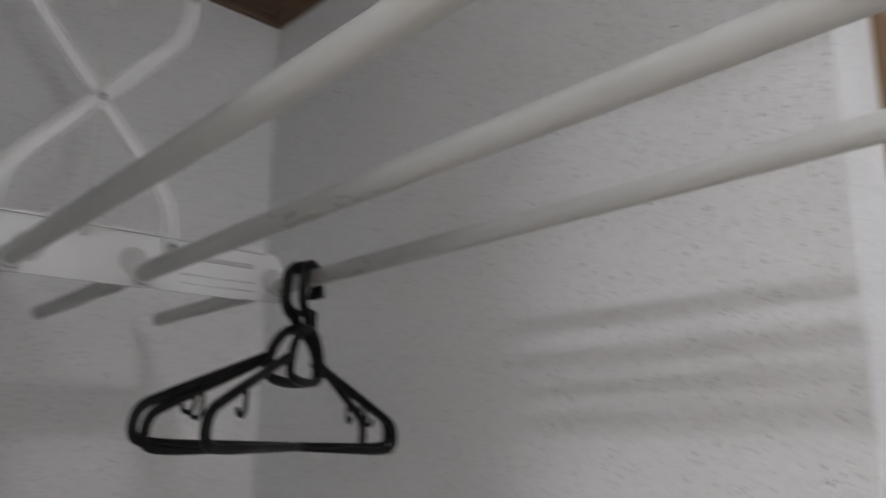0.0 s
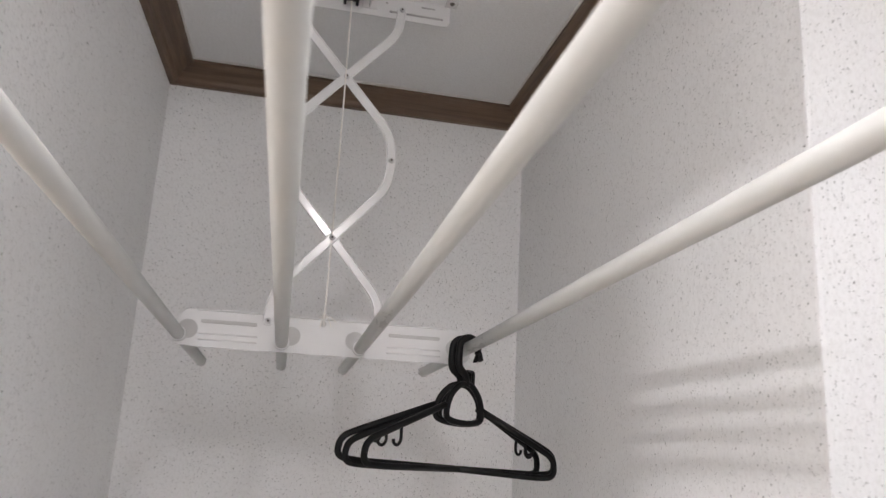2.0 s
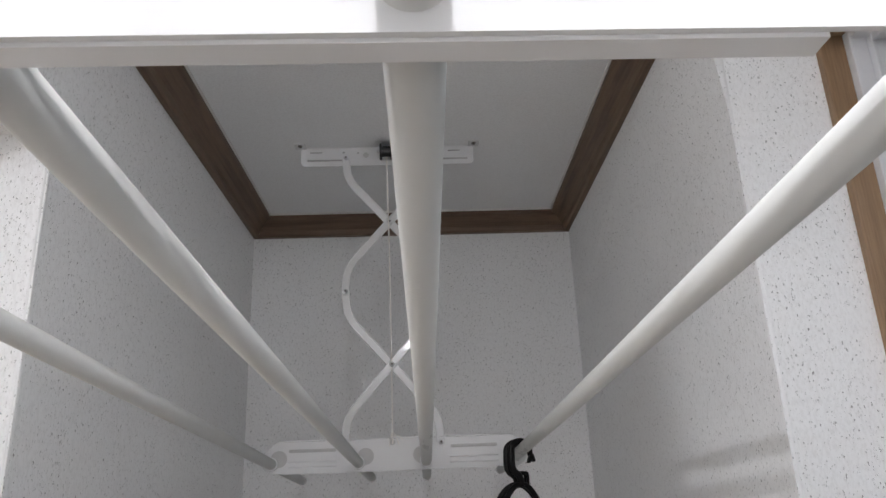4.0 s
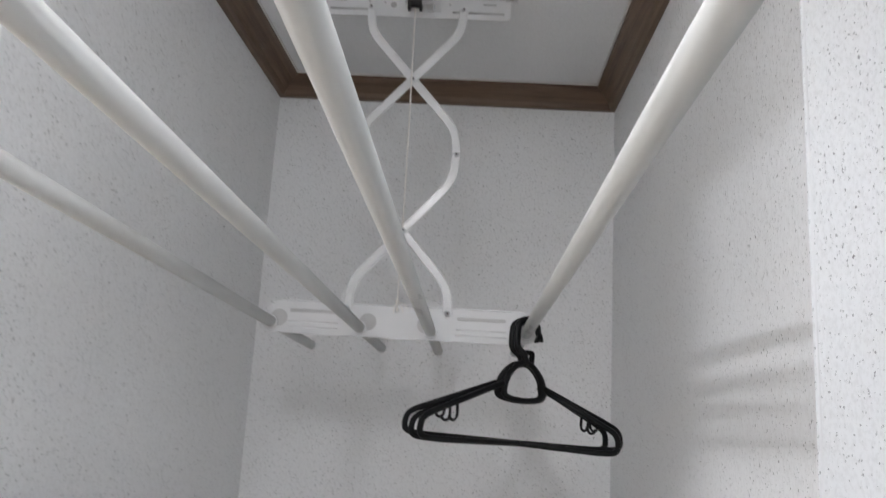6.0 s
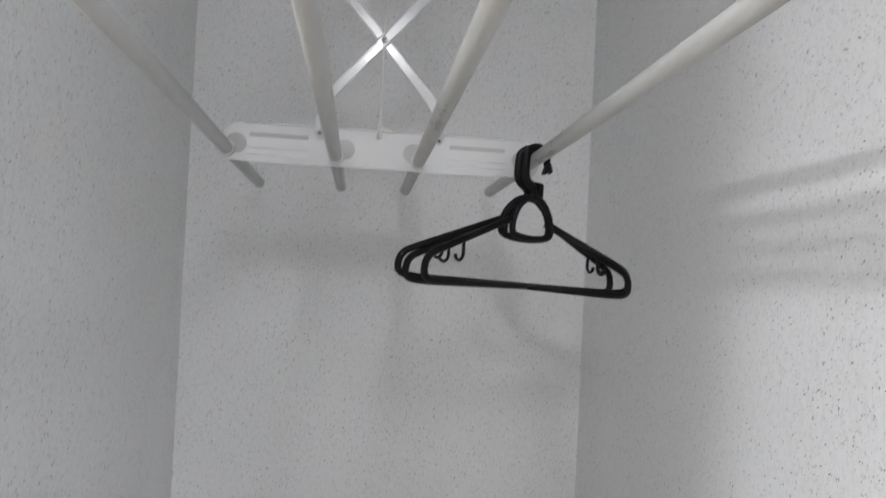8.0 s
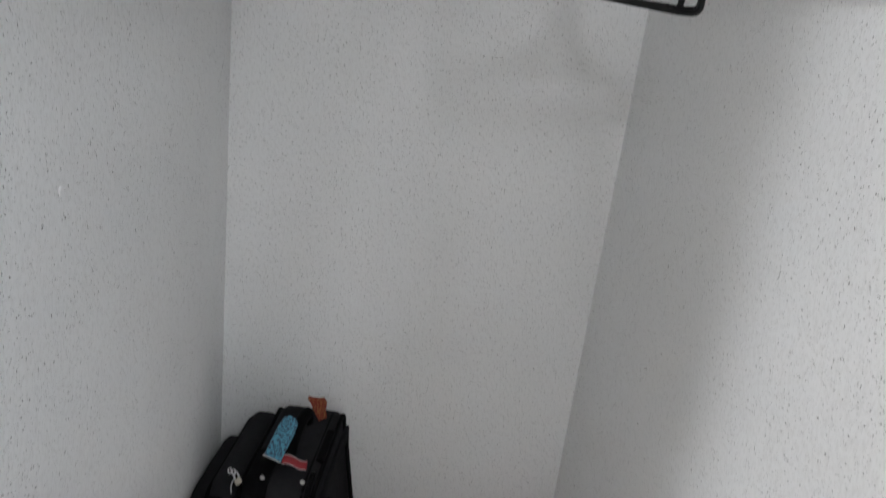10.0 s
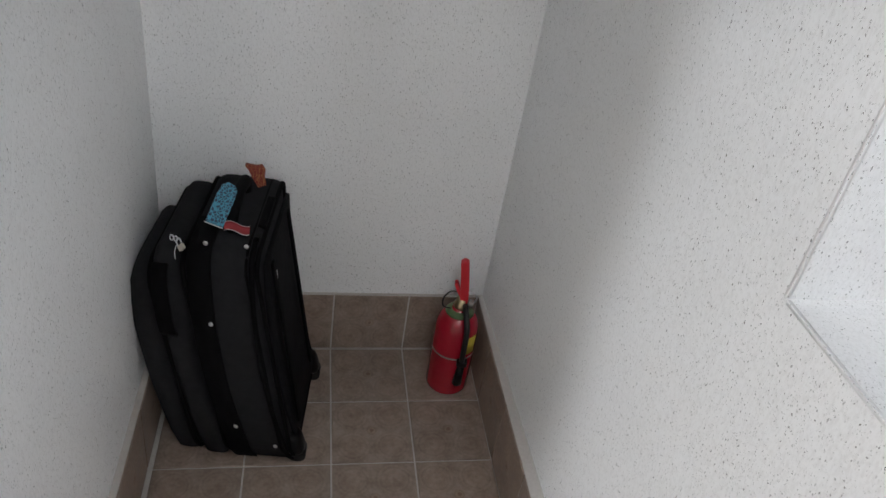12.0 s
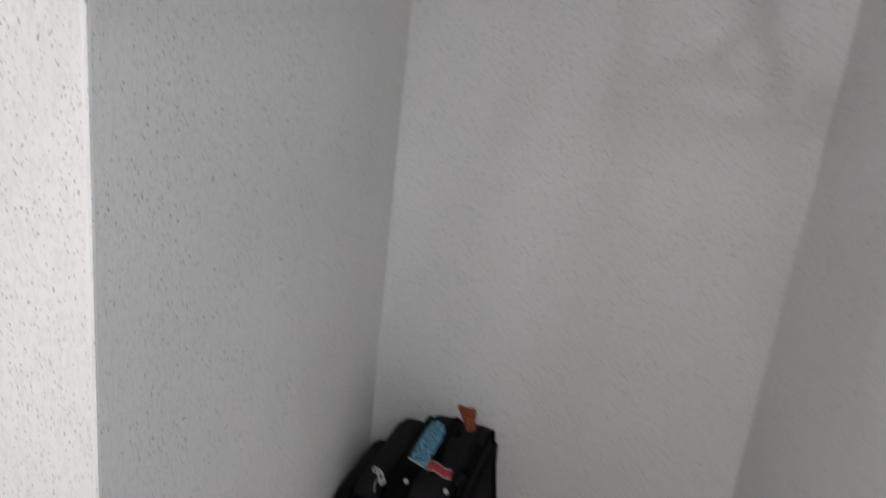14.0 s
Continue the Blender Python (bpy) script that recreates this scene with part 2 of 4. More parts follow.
LAMP_HERE = glowing("lamp_diffuser", (0.965, 0.987, 1.0), 93.0)
LAMP_NEXT = glowing("next_room_lamp_diffuser", (0.93, 0.973, 1.0), 122.0)
# unseen surfaces, made pale so that they reflect more light through the doorway
ROOM_PAINT = plain("next_room_bounce_paper", (0.86, 0.86, 0.855), 0.8, scale=12)
ROOM_FLOOR = wood("next_room_bounce_floor", (0.34, 0.26, 0.18), (0.50, 0.40, 0.29), 1)
GLASS, gt, gp = mat("window_glass")
gp.inputs["Transmission Weight"].default_value, gp.inputs["Roughness"].default_value, gp.inputs["IOR"].default_value = 1.0, 0.02, 1.45
gp.inputs["Base Color"].default_value = (0.9, 0.93, 0.92, 1)

# ---- mesh helpers ----


def finish(name, bm, material, smooth=False):
    bmesh.ops.recalc_face_normals(bm, faces=bm.faces)
    me = bpy.data.meshes.new(name)
    bm.to_mesh(me)
    bm.free()
    for mt in material if isinstance(material, (list, tuple)) else [material]:
        me.materials.append(mt)
    if smooth:
        for f in me.polygons:
            f.use_smooth = True
    return new(name, me)


def part(name, bm, material, parent, label="", smooth=False):
    ob = finish(name, bm, material, smooth)
    ob.parent = parent
    return tagged(ob, label) if label else ob


def thing(name, label, category, m=None, group="", kind=""):
    ob = new(name)
    ob.empty_display_size = 0.05
    if m is not None:
        ob.matrix_world = m
    return tagged(ob, label, category, group, kind)


def box(bm, lo, hi, bevel=0.0, seg=2):
    lo, hi = Vector(lo), Vector(hi)
    r = bmesh.ops.create_cube(bm, size=1.0, matrix=Matrix.Translation((lo + hi) / 2) @ Matrix.Diagonal((*(hi - lo), 1)))
    if bevel:
        edges = list({e for v in r["verts"] for e in v.link_edges})
        bmesh.ops.bevel(bm, geom=edges, offset=bevel, segments=seg, profile=0.5, affect="EDGES")
    return bm


def boxed(*boxes, bevel=0.0):
    bm = bmesh.new()
    for lo, hi in boxes:
        box(bm, lo, hi, bevel)
    return bm


def rod(bm, a, b, r0, r1=None, seg=20, caps=True):
    a, b = Vector(a), Vector(b)
    d = b - a
    m = Matrix.Translation((a + b) / 2) @ d.to_track_quat("Z", "Y").to_matrix().to_4x4()
    bmesh.ops.create_cone(bm, cap_ends=caps, segments=seg, radius1=r0, radius2=r0 if r1 is None else r1, depth=d.length, matrix=m)
    return bm


def tube(bm, points, radius, seg=10, closed=False, flat=1.0):
    """A round (or flattened) tube swept along points; radius may be a list."""
    pts = [Vector(p) for p in points]
    n = len(pts)
    radii = radius if isinstance(radius, (list, tuple)) else [radius] * n
    rings, side = [], None
    for i, p in enumerate(pts):
        a = pts[(i - 1) % n] if closed or i else p
        b = pts[(i + 1) % n] if closed or i < n - 1 else p
        d = (b - a).normalized()
        if side is None:
            side = d.orthogonal().normalized() if abs(d.y) > 0.9 else Vector((0, 1, 0))
        side = (side - side.dot(d) * d).normalized()
        up = d.cross(side)
        rings.append([bm.verts.new(p + radii[i] * (math.cos(q) * side * flat + math.sin(q) * up)) for q in (2 * math.pi * k / seg for k in range(seg))])
    for i in range(n if closed else n - 1):
        r0, r1 = rings[i], rings[(i + 1) % n]
        for k in range(seg):
            bm.faces.new((r0[k], r0[(k + 1) % seg], r1[(k + 1) % seg], r1[k]))
    if not closed:
        bm.faces.new(rings[0][::-1])
        bm.faces.new(rings[-1])
    return bm


def rounded(points, radius, steps=6, closed=False):
    """A polyline with its corners rounded."""
    pts = [Vector(p) for p in points]
    out = []
    n = len(pts)
    for i, p in enumerate(pts):
        if not closed and i in (0, n - 1):
            out.append(p)
            continue
        a, b = pts[i - 1], pts[(i + 1) % n]
        ra = min(radius, (a - p).length * 0.45)
        rb = min(radius, (b - p).length * 0.45)
        s, e = p + (a - p).normalized() * ra, p + (b - p).normalized() * rb
        for k in range(steps + 1):
            u = k / steps
            out.append((1 - u) ** 2 * s + 2 * u * (1 - u) * p + u * u * e)
    return out


def lathe(bm, profile, seg=32, at=(0, 0, 0)):
    at = Vector(at)
    rings = [[bm.verts.new(at + Vector((r * math.cos(q), r * math.sin(q), z))) for q in (2 * math.pi * k / seg for k in range(seg))] for r, z in profile]
    for r0, r1 in zip(rings, rings[1:]):
        for k in range(seg):
            bm.faces.new((r0[k], r0[(k + 1) % seg], r1[(k + 1) % seg], r1[k]))
    bm.faces.new(rings[0][::-1])
    bm.faces.new(rings[-1])
    return bm


def prism(bm, outline, y0, y1):
    """An outline in x and z, given depth from y0 to y1."""
    a = [bm.verts.new((x, y0, z)) for x, z in outline]
    b = [bm.verts.new((x, y1, z)) for x, z in outline]
    bm.faces.new(a)
    bm.faces.new(b[::-1])
    for i in range(len(a)):
        j = (i + 1) % len(a)
        bm.faces.new((a[i], b[i], b[j], a[j]))
    return bm


def ribbon(points, width):
    """The outline, in x and z, of a flat strap along points with round ends."""
    pts = [Vector((p[0], p[1])) for p in points]
    left, right = [], []
    for i, p in enumerate(pts):
        d = (pts[min(i + 1, len(pts) - 1)] - pts[max(i - 1, 0)]).normalized()
        s = Vector((-d.y, d.x)) * width / 2
        left.append(p + s)
        right.append(p - s)
    d0, d1 = (pts[0] - pts[1]).normalized(), (pts[-1] - pts[-2]).normalized()

    def cap(c, d):
        a0 = math.atan2(d.y, d.x)
        return [c + Vector((math.cos(a0 + q), math.sin(a0 + q))) * width / 2 for q in (-1.1, -0.55, 0, 0.55, 1.1)]
    loop = right + cap(pts[-1], d1) + left[::-1] + cap(pts[0], d0)
    return [(p.x, p.y) for p in loop]


# ---- the setting ----
T = 0.24                                    # thickness of the east wall
S = dict(kind="structure")

WEST, EAST, LAID, FOOT = 0.028, -0.004, 0.024, 0.018   # how far the west wall, the east wall, the tiling and the east skirting run off square


def slewed(ob, k, k2=None):
    """Lean a piece of the setting, or one moulding between two walls, off square in plan."""
    for v in ob.data.vertices:
        f = k if k2 is None else k + (k2 - k) * min(1, max(0, v.co.x / W))
        v.co.x += f * v.co.y
    return ob


floor_bed = tagged(finish("floor", boxed(((-0.1, BACK, -0.12), (W, 0, -0.0035))), GROUT), "taupe ceramic tile floor with pale grout joints", "floor", **S)
ceiling = tagged(finish("ceiling", boxed(((-0.14, BACK - 0.1, CEIL), (W + T, 0.1, CEIL + 0.1))), CEILING_PAPER), "plain off-white papered ceiling", "ceiling", **S)
tagged(finish("wall_north", boxed(((-0.14, 0, -0.12), (W + T, 0.12, CEIL))), PAPER), "off-white embossed wallpaper with small dark flecks", "wall", **S)
tagged(finish("wall_south", boxed(((-0.14, BACK - 0.12, -0.12), (W + T, BACK, CEIL))), PAPER), "unseen off-white flecked wall added behind the camera", "wall", **S)
slewed(tagged(finish("wall_east", boxed(
    ((W, WIN_Y0, -0.12), (W + T, 0, CEIL)), ((W, BACK, -0.12), (W + T, WIN_Y1, CEIL)),
    ((W, WIN_Y1, -0.12), (W + T, WIN_Y0, WIN_Z0)), ((W, WIN_Y1, WIN_Z1), (W + T, WIN_Y0, CEIL))), PAPER),
    "flecked off-white papered wall with a deep window recess", "wall", **S), EAST)
slewed(tagged(finish("wall_west", boxed(
    ((-0.14, DOOR_Y0, -0.12), (0, 0, CEIL)), ((-0.14, BACK, -0.12), (0, DOOR_Y1, CEIL)),
    ((-0.14, DOOR_Y1, DOOR_Z1), (0, DOOR_Y0, CEIL))), PAPER), "flecked off-white papered wall with a doorway", "wall", **S), WEST)

# the east wall leans in above the window, up to the moulding
def lean_in(bm, y0, y1, z0):
    """A wedge of wall from nothing at z0 to the moulding's line at the ceiling."""
    ends = [[bm.verts.new((x, y, z)) for x, z in ((W + EAST * y + 0.0004, z0), (W - 0.001 + 0.016 * y, CEIL), (W + EAST * y + 0.0004, CEIL))] for y in (y0, y1)]
    for i in range(3):
        bm.faces.new((ends[0][i], ends[0][(i + 1) % 3], ends[1][(i + 1) % 3], ends[1][i]))
    bm.faces.new(ends[0])
    bm.faces.new(ends[1][::-1])
    return bm


upper = lean_in(lean_in(bmesh.new(), -0.001, WIN_Y0, 2.14), WIN_Y0 - 0.0005, BACK, WIN_Z1 + 0.004)
tagged(finish("wall_east_upper", upper, PAPER), "flecked off-white wallpaper leaning in below the moulding", "wall", **S)

# rounded paper-covered beads on the outer corners of the recess and the doorway
def bead(name, a, b):
    ob = finish(name, rod(bmesh.new(), a, b, 0.0039, seg=16), BEAD, True)
    tagged(slewed(ob, EAST if a[0] > 0.5 else WEST), "pale rounded corner bead under the wallpaper", "trim", **S)


c = 0.0036
bead("trim_1", (W + c, WIN_Y0 + c, WIN_Z0), (W + c, WIN_Y0 + c, WIN_Z1))
bead("trim_2", (W + c, WIN_Y0 - c, WIN_Z0 - c), (W + c, WIN_Y1 + c, WIN_Z0 - c))
bead("trim_4", (-c, DOOR_Y0 + c, 0), (-c, DOOR_Y0 + c, DOOR_Z1))
bead("trim_3", (W + c, WIN_Y0 - c, WIN_Z1 + c), (W + c, WIN_Y1 + c, WIN_Z1 + c))

# crown moulding: profile as (distance from the wall, height below the ceiling), mitred at the corners
CROWN = [(-0.04, -0.050), (0.012, -0.050), (0.016, -0.046), (0.019, -0.036), (0.026, -0.030), (0.029, -0.026), (0.038, -0.016), (0.046, -0.012), (0.052, -0.010), (0.052, 0.0), (-0.04, 0)]


def crown(name, wall, material):
    bm = bmesh.new()
    ends = []
    for end in (0, 1):
        ring = []
        for d, h in CROWN:
            x = {"n": (d, W - d), "s": (d, W - d), "e": (W - d, W - d), "w": (d, d)}[wall][end]
            y = {"n": (-d, -d), "s": (BACK + d, BACK + d), "e": (-d, BACK + d), "w": (-d, BACK + d)}[wall][end]
            ring.append(bm.verts.new((x, y, CEIL + h)))
        ends.append(ring)
    a, b = ends
    for i in range(len(a)):
        j = (i + 1) % len(a)
        bm.faces.new((a[i], a[j], b[j], b[i]))
    bm.faces.new(a)
    bm.faces.new(b[::-1])
    tagged(slewed(finish(name, bm, material), WEST, 0.016), "dark brown wood-grain crown moulding below the ceiling", "moulding", **S)


crown("crown_moulding_north", "n", MOULD_X)
crown("crown_moulding_south", "s", MOULD_X)
crown("crown_moulding_east", "e", MOULD_Y)
crown("crown_moulding_west", "w", MOULD_Y)
q = 0.0545
tagged(slewed(finish("trim_ceiling", boxed(
    ((0.05, -q - 0.001, CEIL - 0.004), (W - 0.05, -q + 0.003, CEIL)), ((0.051, BACK + 0.05, CEIL - 0.004), (0.0555, -q - 0.001, CEIL)),
    ((W - 0.0555, BACK + 0.05, CEIL - 0.004), (W - 0.051, -q - 0.001, CEIL))), CAULK), WEST, 0.016), "thin pale sealant line along the moulding", "trim", **S)

# window in the east recess: tan lining, white plastic frame with ribs, brown sash
FX = 0.986
win = thing("window_1", "tan wood-lined window with white plastic frame and dark brown sash", "window", kind="structure")


def ring_boxes(x0, x1, inset0, inset1):
    """Four bars round the opening, between two insets from its edge."""
    y0, y1, z0, z1 = WIN_Y0, WIN_Y1, WIN_Z0, WIN_Z1
    return [((x0, y0 - inset1, z0 + inset0), (x1, y0 - inset0, z1 - inset0)), ((x0, y1 + inset0, z0 + inset0), (x1, y1 + inset1, z1 - inset0)),
            ((x0, y1 + inset1, z0 + inset0), (x1, y0 - inset1, z0 + inset1)), ((x0, y1 + inset1, z1 - inset1), (x1, y0 - inset1, z1 - inset0))]


for lo, hi in ring_boxes(FX, FX + 0.036, 0.0, 0.014):
    part("window_frame", boxed((lo, hi), bevel=0.002), TAN_Z if hi[2] - lo[2] > 0.5 else TAN_Y, win, "tan wood lining")
for x0, x1, i1, mtl in ((FX + 0.036, FX + 0.060, 0.026, PVC), (FX + 0.060, FX + 0.066, 0.036, PVC), (FX + 0.066, FX + 0.092, 0.030, PVC), (FX + 0.092, FX + 0.098, 0.044, PVC)):
    for lo, hi in ring_boxes(x0, x1, 0.0, i1):
        part("frame_rib", boxed((lo, hi), bevel=0.0015), mtl, win, "white plastic frame rib")
for lo, hi in ring_boxes(FX + 0.100, FX + 0.130, 0.036, 0.10):
    part("sash", boxed((lo, hi), bevel=0.003), SASH, win, "dark brown sash rail")
pane = part("pane", boxed(((FX + 0.112, WIN_Y1 + 0.095, WIN_Z0 + 0.095), (FX + 0.118, WIN_Y0 - 0.095, WIN_Z1 - 0.095))), GLASS, win)
pane.visible_shadow = False

win.matrix_world = Matrix.Translation((EAST * WIN_Y0, 0, 0))

# door lining on the far side of the west doorway
dl = thing("door_1", "tan wood lining of an open doorway", "doorway", kind="structure")
for lo, hi in (((-0.165, DOOR_Y0 - 0.02, 0), (-0.125, DOOR_Y0, DOOR_Z1)), ((-0.165, DOOR_Y1, 0), (-0.125, DOOR_Y1 + 0.02, DOOR_Z1)), ((-0.165, DOOR_Y1 + 0.02, DOOR_Z1 - 0.02), (-0.125, DOOR_Y0 - 0.02, DOOR_Z1))):
    part("jamb", boxed((lo, hi), bevel=0.002), TAN_Z, dl)

dl.matrix_world = Matrix.Translation((WEST * -1.7, 0, 0))

# the next room, through the doorway: unseen, added pale to bounce its lamp's light
NX0, NX1, NY0, NY1 = -3.6, -0.14, -3.9, -0.5
tagged(finish("floor_next_room", boxed(((NX0, NY0, -0.12), (NX1, NY1, 0.0))), ROOM_FLOOR), "light wood-grain floor", "floor", **S)
tagged(finish("ceiling_next_room", boxed(((NX0 - 0.1, NY0 - 0.1, CEIL), (NX1, NY1 + 0.1, CEIL + 0.1))), ROOM_PAINT), "plain off-white ceiling", "ceiling", **S)
for nm, lo, hi in (("wall_next_west", (NX0 - 0.1, NY0, -0.12), (NX0, NY1, CEIL)), ("wall_next_north", (NX0, NY1, -0.12), (NX1, NY1 + 0.1, CEIL)), ("wall_next_south", (NX0, NY0 - 0.1, -0.12), (NX1, NY0, CEIL)),
                   ("wall_next_east", (NX1 - 0.02, NY0, -0.12), (NX1, BACK - 0.12, CEIL))):
    tagged(finish(nm, boxed((lo, hi)), ROOM_PAINT), "plain off-white papered wall", "wall", **S)
tagged(finish("ground", boxed(((-60, -60, -0.32), (60, 60, -0.22))), plain("ground_grey", (0.12, 0.12, 0.11), 0.9, scale=2)), "dull grey ground outside", "ground", **S)


def ceiling_light(x, y, r, drop, material, label, across=1.0, along=1.0):
    """A ceiling lamp with a shallow glowing dome, round or drawn out along the room."""
    ob = thing("ceiling_light", label, "lamp", pose(x, y, CEIL))
    base = part("base", lathe(bmesh.new(), [(r + 0.012, -0.018), (r + 0.014, -0.014), (r + 0.014, 0.0)], 40), PVC, ob)
    dome = [(r * math.cos(a), -0.018 - drop * math.sin(a)) for a in (radians(4 + 10 * k) for k in range(9))]
    glow = part("diffuser", lathe(bmesh.new(), dome[::-1], 40), material, ob, "glowing white dome diffuser", True)
    for v in list(base.data.vertices) + list(glow.data.vertices):
        v.co.x, v.co.y = v.co.x * across, v.co.y * along


ceiling_light(0.40, -2.10, 0.12, 0.085, LAMP_HERE, "small oblong white ceiling light in the laundry room", 0.45, 1.0)
ceiling_light(-2.20, -2.05, 0.26, 0.045, LAMP_NEXT, "large oblong white ceiling light", 0.65, 1.0)

# ---- clothes drying rack ----
RY, RY2 = -0.428, -1.737                   # the two end plates
BAR_X = (0.146, 0.309, 0.440, 0.612)
BAR_ENDS = (((0.1453, 1.7415), (0.1200, 1.8033)), ((0.3077, 1.7391), (0.2895, 1.7863)), ((0.4363, 1.7389), (0.4186, 1.7853)), ((0.6090, 1.7445), (0.5919, 1.7866)))
BAR_R = 0.0100


def bar_z(y):
    """The rack rises a little towards the doorway end."""
    return 1.741 + (-0.41 - y) * 0.0356


def skew(y):
    """and swings a little to the west."""
    return (y + 0.41) * 0.020


rack = thing("drying_rack", "white ceiling-hung drying rack with four bars and scissor arms", "drying rack")


def plate_outline():
    """End plate in x and z about the bars' height, with lobed lower ends."""
    pts = []

    def arc(cx, cz, r, a0, a1, n=6):
        for k in range(n + 1):
            a = radians(a0 + (a1 - a0) * k / n)
            pts.append((cx + r * math.cos(a), cz + r * math.sin(a)))
    arc(0.148, 0.003, 0.0205, 150, 258)
    pts.append((0.165, -0.0175))
    pts.append((0.590, -0.0175))
    arc(0.607, 0.003, 0.0205, -78, 30)
    arc(0.598, 0.032, 0.010, 0, 90, 3)
    arc(0.158, 0.032, 0.010, 90, 180, 3)
    return pts


def end_plate(y, facing, lip):
    """facing: +1 when the visible face looks towards +y. The lip turns towards the bars."""
    z = bar_z(y)
    bm = bmesh.new()
    k = skew(y)
    prism(bm, [(px + k, z + pz) for px, pz in plate_outline()], y - 0.0012, y + 0.0012)
    bmesh.ops.bevel(bm, geom=[e for e in bm.edges if abs((e.verts[0].co - e.verts[1].co).y) < 1e-6], offset=0.0006, segments=1, affect="EDGES")
    plate = part("end_plate", bm, ENAMEL, rack, "white enamelled end plate")
    lo, hi = sorted((y + facing * 0.0012, y + facing * lip))
    part("lip", boxed(((0.166 + k, lo, z - 0.0190), (0.556 + k, hi, z - 0.0172))), ENAMEL, plate)
    part("lip", boxed(((0.170 + k, lo, z + 0.040), (0.585 + k, hi, z + 0.0425))), ENAMEL, plate)
    # nothing is cut: slots and keyholes are plugs with their shade painted on
    for sx in (0.222 + k, 0.528 + k):
        part("slot", boxed(((sx - 0.044, y - 0.0022, z + 0.020), (sx + 0.044, y + 0.0022, z + 0.026)), bevel=0.001), HOLE_SHADE, plate, "long grey plug painted as slot shade")
        for dz in (0.003, -0.007):
            bm = bmesh.new()
            tube(bm, [(sx - 0.046, y, z + dz), (sx + 0.046, y, z + dz)], 0.0017, 8)
            part("ridge", bm, ENAMEL, plate, smooth=True)
    for bx, dx in zip(BAR_X, (0.013, 0.013, -0.013, -0.013)):
        part("keyhole", rod(bmesh.new(), (bx + dx + k, y - 0.002, z + 0.009), (bx + dx + k, y + 0.002, z + 0.009), 0.0155, seg=24), HOLE_SHADE, plate, "round grey plug painted as keyhole shade")
    part("cord_hole", rod(bmesh.new(), (0.373 + k, y - 0.002, z + 0.033), (0.373 + k, y + 0.002, z + 0.033), 0.0052, seg=16), HOLE_SHADE, plate)
    return plate


end_plate(RY, -1, 0.005)
end_plate(RY2, 1, 0.0105)


def bar_at(i, y):
    """The middle of one bar; each lies a little differently in its keyholes."""
    (x0, z0), (x1, z1) = BAR_ENDS[i]
    u = (y + 0.43) / -1.27
    return Vector((x0 + (x1 - x0) * u, y, z0 + (z1 - z0) * u))


for i in range(4):
    bm = bmesh.new()
    rod(bm, bar_at(i, -0.085), bar_at(i, -1.797), BAR_R, seg=28)
    bar = part("bar", bm, (BAR_WHITE, BAR_WHITE, BAR_SCUFFED, BAR_RUBBED)[i], rack, "white coated drying bar", True)
    for end in (-0.0845, -1.7975):
        part("end_cap", rod(bmesh.new(), bar_at(i, end + 0.003), bar_at(i, end - 0.003), BAR_R + 0.0006, seg=24), ENAMEL, bar)
    for yy in (RY - 0.004, RY2 + 0.004):
        part("collar", rod(bmesh.new(), bar_at(i, yy - 0.003), bar_at(i, yy + 0.003), BAR_R + 0.0025, seg=24), ENAMEL, bar)


def arm(y, bottom, top, flip):
    """One bent scissor arm: upright end, slanting middle, upright end."""
    (x0, z0), (x1, z1) = bottom, top
    h = z1 - z0
    pts = [Vector((x0, 0, z0)), Vector((x0 + flip * 0.004, 0, z0 + h * 0.17)), Vector((x1 - flip * 0.004, 0, z1 - h * 0.17)), Vector((x1, 0, z1))]
    line = [(p.x, p.z) for p in rounded(pts, 0.028, 6)]
    bm = bmesh.new()
    prism(bm, ribbon(line, 0.0160), y - 0.0010, y + 0.0016)
    flat = [Vector(p) for p in line]
    for side in (-1, 1):                    # rolled edges that stiffen the strap
        edge = []
        for i, p in enumerate(flat):
            d = (flat[min(i + 1, len(flat) - 1)] - flat[max(i - 1, 0)]).normalized()
            q = p + Vector((-d.y, d.x)) * side * 0.0070
            edge.append((q.x, y - 0.0006, q.y))
        tube(bm, edge, 0.0016, 8)
    part("scissor_arm", bm, ENAMEL, rack, "bent white scissor arm")


def screw(x, y, z, r=0.0052):
    bm = bmesh.new()
    rod(bm, (x, y, z), (x, y - 0.003, z), r, r * 0.8, seg=14)
    s = part("screw", bm, STEEL, rack, "round zinc screw head", True)
    part("socket", rod(bmesh.new(), (x, y - 0.003, z), (x, y - 0.0035, z), r * 0.42, seg=8), SCREW_DARK, s)


for y, dz in ((RY - 0.006, 0.0), (RY2 + 0.006, (RY - RY2) * 0.0356)):
    zb, zm, zt = 1.772 + dz, 2.074 + dz * 0.5, 2.372
    xl, xr = 0.283 + skew(y), 0.466 + skew(y)
    xm = (xl + xr) / 2
    arm(y, (xl, zb), (xr, zm), 1)
    arm(y + 0.004, (xr, zb), (xl, zm), -1)
    arm(y + 0.004, (xr, zm), (xl, zt), -1)
    arm(y, (xl, zm), (xr, zt), 1)
    for sx, sz in ((xl, zb), (xr, zb), (xm, (zb + zm) / 2), (xl, zm), (xr, zm), (xm, (zm + zt) / 2), (xl, zt), (xr, zt)):
        screw(sx, y - 0.002, sz)

